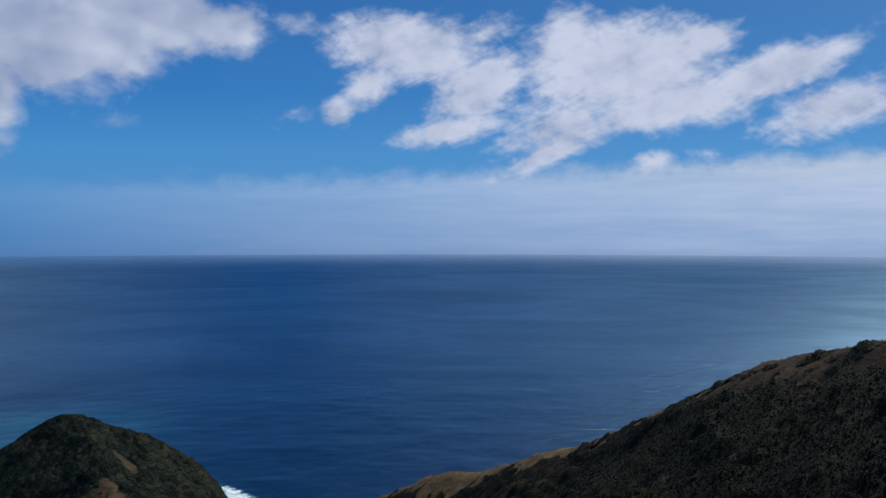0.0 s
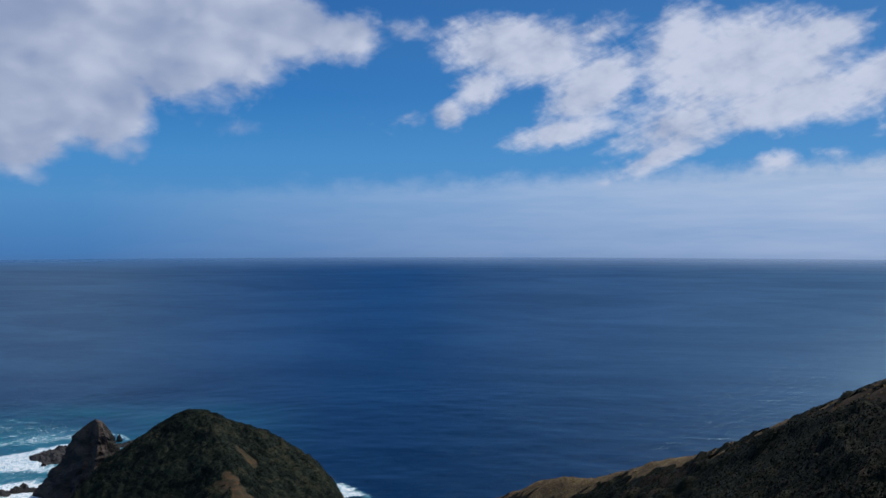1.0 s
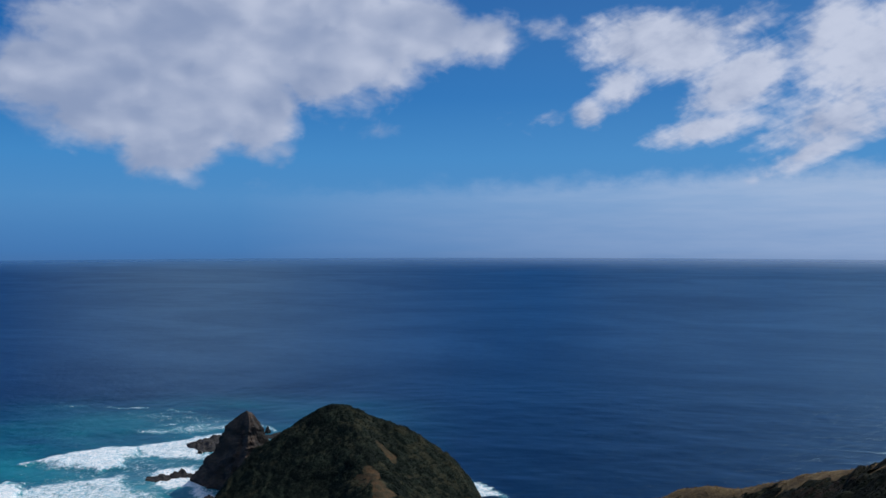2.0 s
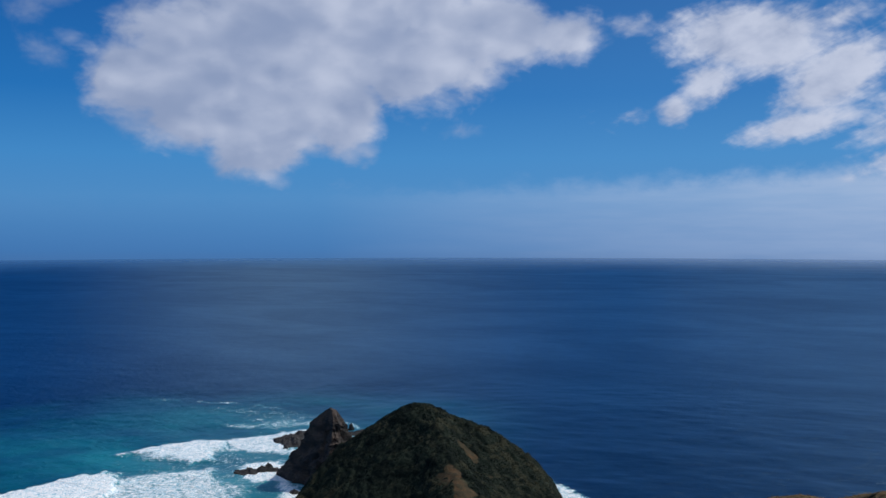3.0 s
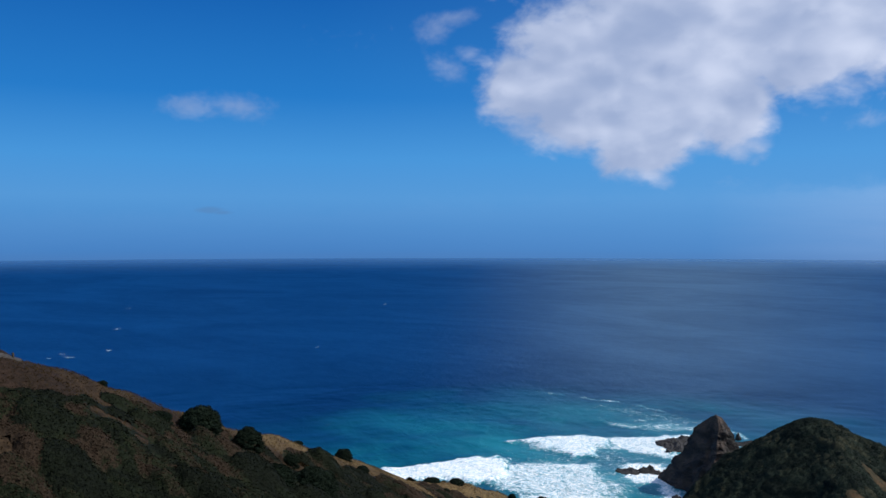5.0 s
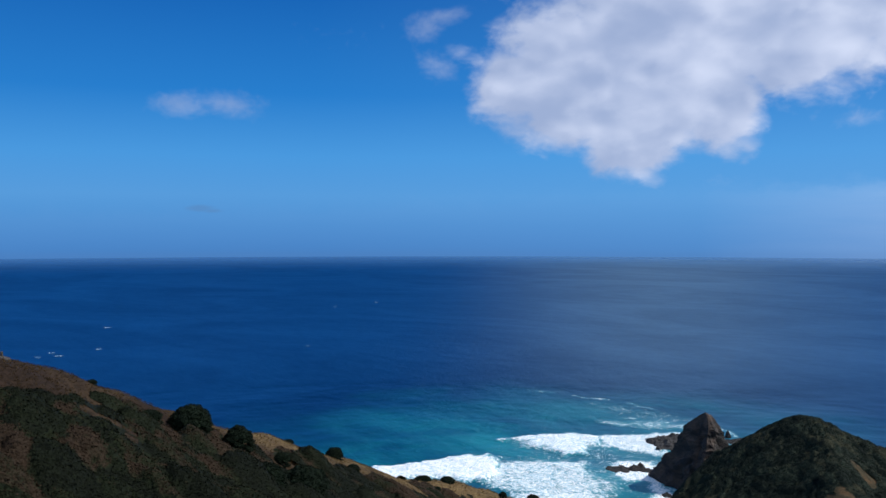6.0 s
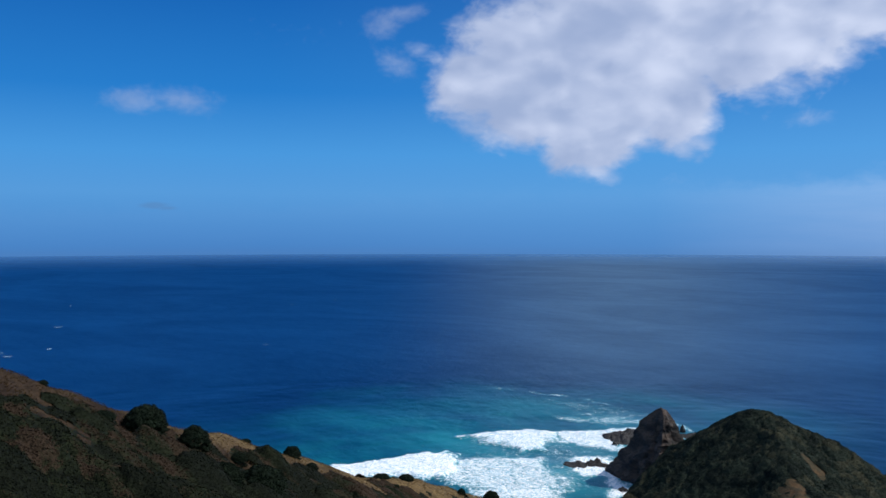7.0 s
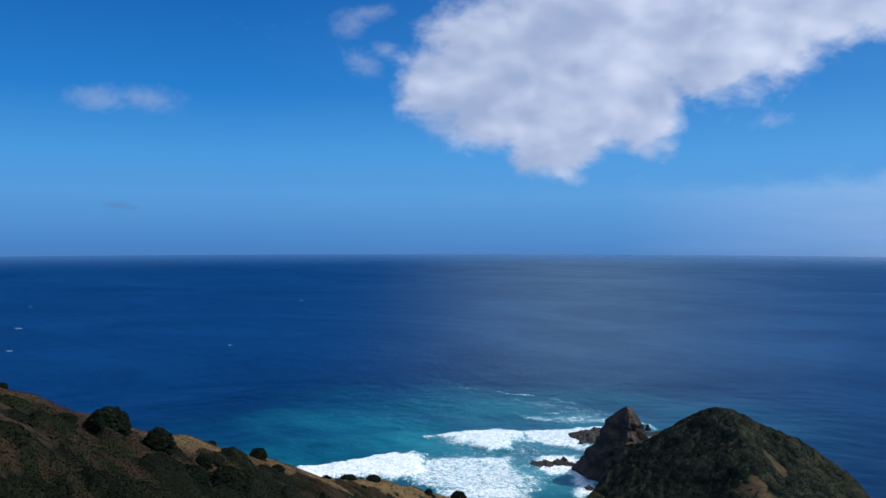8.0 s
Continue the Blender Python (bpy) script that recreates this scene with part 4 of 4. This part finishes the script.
thicket("canopy", *np.meshgrid(np.arange(-256, -84, 0.6), np.arange(290, 428, 0.6)), head_height,
        lambda x, y: np.where(np.hypot(x + 209.3, y - 368.7) < 15, 1.0, np.maximum(head_bare(x, y), 0.8 - head_height(x, y) / 9)),
        [(4.4, 0.9, 2.6), (2.2, 0.6, 1.5), (1.2, 0.4, 0.8)], 0.55, 260000, 0.25, head_tint, CANOPY,
        "dense wind-clipped dark green coastal trees on the headland", "trees", 121)


def grass_cover(count, az_range, r_range, height, seed, label):
    r = np.random.default_rng(seed)
    x, y = scatter(r, count, az_range, r_range)
    keep = r.uniform(0, 1, count) < hill_bare(x, y) * 0.9
    x, y = x[keep], y[keep]
    z = hill_height(x, y)
    keep = z > 5
    x, y, z = x[keep], y[keep], z[keep]
    size = height * r.uniform(0.5, 1.2, len(x))
    tint = np.clip(np.interp(np.hypot(x, y), [85, 98, 108, 190], [0.26, 0.32, 0.5, 0.62]) + 0.4 * fbm(x, y, 7, 3, seed) + r.normal(0, 0.13, len(x)), 0, 1)
    return strew("dry_grass", grass_forms, np.stack([x, y, z], -1), size, np.ones(len(x)), tint, STRAW, label, "grass", r)


grass_cover(90000, (46, 81), (60, 170), 0.14, 111, "short golden brown grass along the ridge")
grass_cover(14000, (-36, 8), (130, 300), 0.4, 113, "thin tan grass along a ridge line")
grass_cover(9000, (38, 56), (195, 258), 0.35, 115, "golden dry grass on a coastal knoll")

# ---- single shrubs on the ridge ----


def limb_mesh(bm, points, radii, sides=7):
    rings = []
    for k, (p, rad) in enumerate(zip(points, radii)):
        q = points[min(k + 1, len(points) - 1)] - points[max(k - 1, 0)]
        turn = q.to_track_quat("Z", "Y")
        rings.append([bm.verts.new(p + turn @ Vector((rad * math.cos(2 * math.pi * i / sides), rad * math.sin(2 * math.pi * i / sides), 0))) for i in range(sides)])
    for a, b in zip(rings, rings[1:]):
        for i in range(sides):
            bm.faces.new((a[i], a[(i + 1) % sides], b[(i + 1) % sides], b[i]))


def on_slope(az0, el0):
    """Where a line of sight at a bearing and a height angle first meets the hillside."""
    r = np.arange(30.0, 330.0, 0.25)
    x, y = -r * math.sin(radians(az0)), r * math.cos(radians(az0))
    under = np.nonzero(EYE + r * math.tan(radians(el0)) <= hill_height(x, y))[0]
    k = under[0] if len(under) else int(np.argmax(hill_height(x, y) - (EYE + r * math.tan(radians(el0)))))
    return Vector((float(x[k]), float(y[k]), float(hill_height(x[k:k + 1], y[k:k + 1])[0]))), float(r[k])


def shrub(az0, el0, width, height, seed, label):
    """A rounded coastal shrub: forked trunk, limbs and a crown of leafy clumps that reaches the ground."""
    g = np.random.default_rng(seed)
    base, r0 = on_slope(az0, el0)
    width, height = width * r0, height * r0
    base.z -= 0.1 + 0.14 * height
    top = new("shrub")
    top.location = base
    tagged(top, label, "shrub", group="shrubs on the ridge")
    bm = bmesh.new()
    limb_mesh(bm, [Vector((0, 0, -0.2)), Vector((0.05, 0.03, 0.2 * height)), Vector((0.02, -0.04, 0.4 * height))], [0.09 * width ** 0.5, 0.07 * width ** 0.5, 0.05 * width ** 0.5])
    part("trunk", bm, BARK, top, "short grey brown trunk")
    clumps = []
    for k in range(120):
        a, rad = 2.4 * k, math.sqrt((k + 0.5) / 120)
        zc = height * (0.06 + 0.76 * math.sqrt(max(0.0, 1 - rad * rad)) + g.uniform(-0.05, 0.05))
        out = 0.43 * width * rad * g.uniform(0.93, 1.05)
        clumps.append(Vector((out * math.cos(a), out * math.sin(a), zc)))
    for k in range(28):
        a = 2 * math.pi * k / 28
        clumps.append(Vector((0.41 * width * math.cos(a), 0.41 * width * math.sin(a), -0.12 * height * g.uniform(0.5, 1.6))))
    for k in range(0, 96, 16):
        bm = bmesh.new()
        start = Vector((0.02, 0, 0.3 * height))
        limb_mesh(bm, [start, start.lerp(clumps[k], 0.5) + Vector((0, 0, 0.06 * height)), clumps[k]], [0.045 * width ** 0.5, 0.03 * width ** 0.5, 0.012], 5)
        part("limb", bm, BARK, top)
    forms = [tuft(g, 200, 0.16, 0.85) for _ in range(4)]
    verts, faces, tone, n = [], [], [], 0
    for c in clumps:
        pv, pf = forms[int(g.integers(0, 4))]
        size = width * g.uniform(0.07, 0.14)
        verts.append(pv * size + np.array(c))
        faces.append(pf + n)
        tone.append(np.clip(g.normal(0.35, 0.08) + g.normal(0, 0.16, len(pv)), 0, 0.9))
        n += len(pv)
    crown = mesh_object("crown", np.concatenate(verts), np.concatenate(faces), SHRUB, smooth=False, floats={"tint": np.concatenate(tone)})
    crown.parent = top
    return top


# bearing, height angle of the foot, width and height as shares of the distance
for k, (az0, el0, width, height, label) in enumerate((
        (63.1, -12.55, 0.052, 0.042, "large rounded dark green shrub on the ridge crest"),
        (60.05, -13.6, 0.037, 0.034, "rounded dark green shrub below the grassy crest"),
        (53.85, -14.5, 0.022, 0.017, "small dark round shrub on the dry ridge"),
        (55.9, -16.5, 0.060, 0.036, "broad dark green shrub low on the slope"),
        (58.3, -15.8, 0.046, 0.027, "spreading dark shrub among brown scrub"),
        (65.5, -11.5, 0.028, 0.014, "low dark bush on the grassy crest"),
        (56.85, -13.2, 0.013, 0.004, "low grey green bush on the crest"),
        (68.9, -9.05, 0.011, 0.006, "tiny dark bush on the bare ridge"),
        (46.3, -16.05, 0.017, 0.006, "dark green bush on the dry grass knoll"),
        (47.95, -16.0, 0.021, 0.006, "dark green bush on the dry grass knoll"),
        (47.0, -16.7, 0.012, 0.008, "dark green bush on the dry grass knoll"),
        (57.3, -14.6, 0.020, 0.014, "grey green bush among dry grass below the crest"),
        (52.6, -15.3, 0.016, 0.010, "low brown green bush on the dry ridge"),
        (54.9, -15.6, 0.018, 0.011, "low dark bush on the grassy slope"),
        (42.6, -17.0, 0.010, 0.008, "dark green bush on the dry grass knoll"),
        (40.6, -17.35, 0.020, 0.013, "rounded dark shrub at the knoll's foot"))):
    shrub(az0, el0, width, height, 500 + 7 * k, label)

# ---- the footpath and bank at the lookout ----


def strip(name, bearings, offset, profile, mat, lift=0.0):
    """A long body along the ridge: profile points (outwards, up) swept past the bearings."""
    rows = []
    for a in bearings:
        r0 = float(np.interp(a, [72, 76, 98], [81, 76, 62])) + offset
        x, y = bearing(a, r0)
        z0 = float(hill_height(np.array([x]), np.array([y]))[0]) + lift
        fade = min(1.0, (a - bearings[0]) / 0.8 + 0.15)
        rows.append([(*bearing(a, r0 + p), z0 + q * (fade if q > 0 else 1.0) + 0.06 * float(fbm(np.array([x + 3 * p]), np.array([y]), 1.5, 3, 91)[0])) for p, q in profile])
    verts = np.array(rows).reshape(-1, 3)
    return mesh_object(name, verts, grid_faces(len(rows), len(profile)), mat, floats={"bare": np.full(len(verts), 0.6), "gold": np.zeros(len(verts))})


path = strip("footpath", np.arange(73.4, 90, 0.25), -1.6, [(-0.75, -0.6), (-0.7, 0.0), (-0.3, 0.05), (0.3, 0.05), (0.7, 0.0), (0.75, -0.6)], GRAVEL, 0.12)
tagged(path, "narrow pale gravel footpath cut along the ridge", "footpath", kind="structure")
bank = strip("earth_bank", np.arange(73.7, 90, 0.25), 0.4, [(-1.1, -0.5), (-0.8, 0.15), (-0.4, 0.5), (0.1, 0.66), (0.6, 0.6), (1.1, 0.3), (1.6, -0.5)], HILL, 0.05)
tagged(bank, "low bank of bare brown earth beside a footpath", "earth bank", kind="structure")


def marker_post(az0, r0):
    """A short squared timber post with a weathered, chamfered top."""
    x, y = bearing(az0, r0)
    z = float(hill_height(np.array([x]), np.array([y]))[0]) + 0.2
    bm = bmesh.new()
    bmesh.ops.create_cube(bm, size=1.0, matrix=Matrix.Translation((0, 0, 0.05)) @ Matrix.Diagonal((0.16, 0.16, 0.55, 1)))
    bmesh.ops.bevel(bm, geom=bm.edges[:], offset=0.02, segments=1, affect="EDGES")
    me = bpy.data.meshes.new("marker_post")
    bm.to_mesh(me)
    bm.free()
    me.materials.append(BARK)
    ob = new("marker_post", me)
    ob.matrix_world = pose(x, y, z, 2, -3, 20)
    return tagged(ob, "short dark weathered timber post beside the footpath", "post")


marker_post(73.85, 76.9)
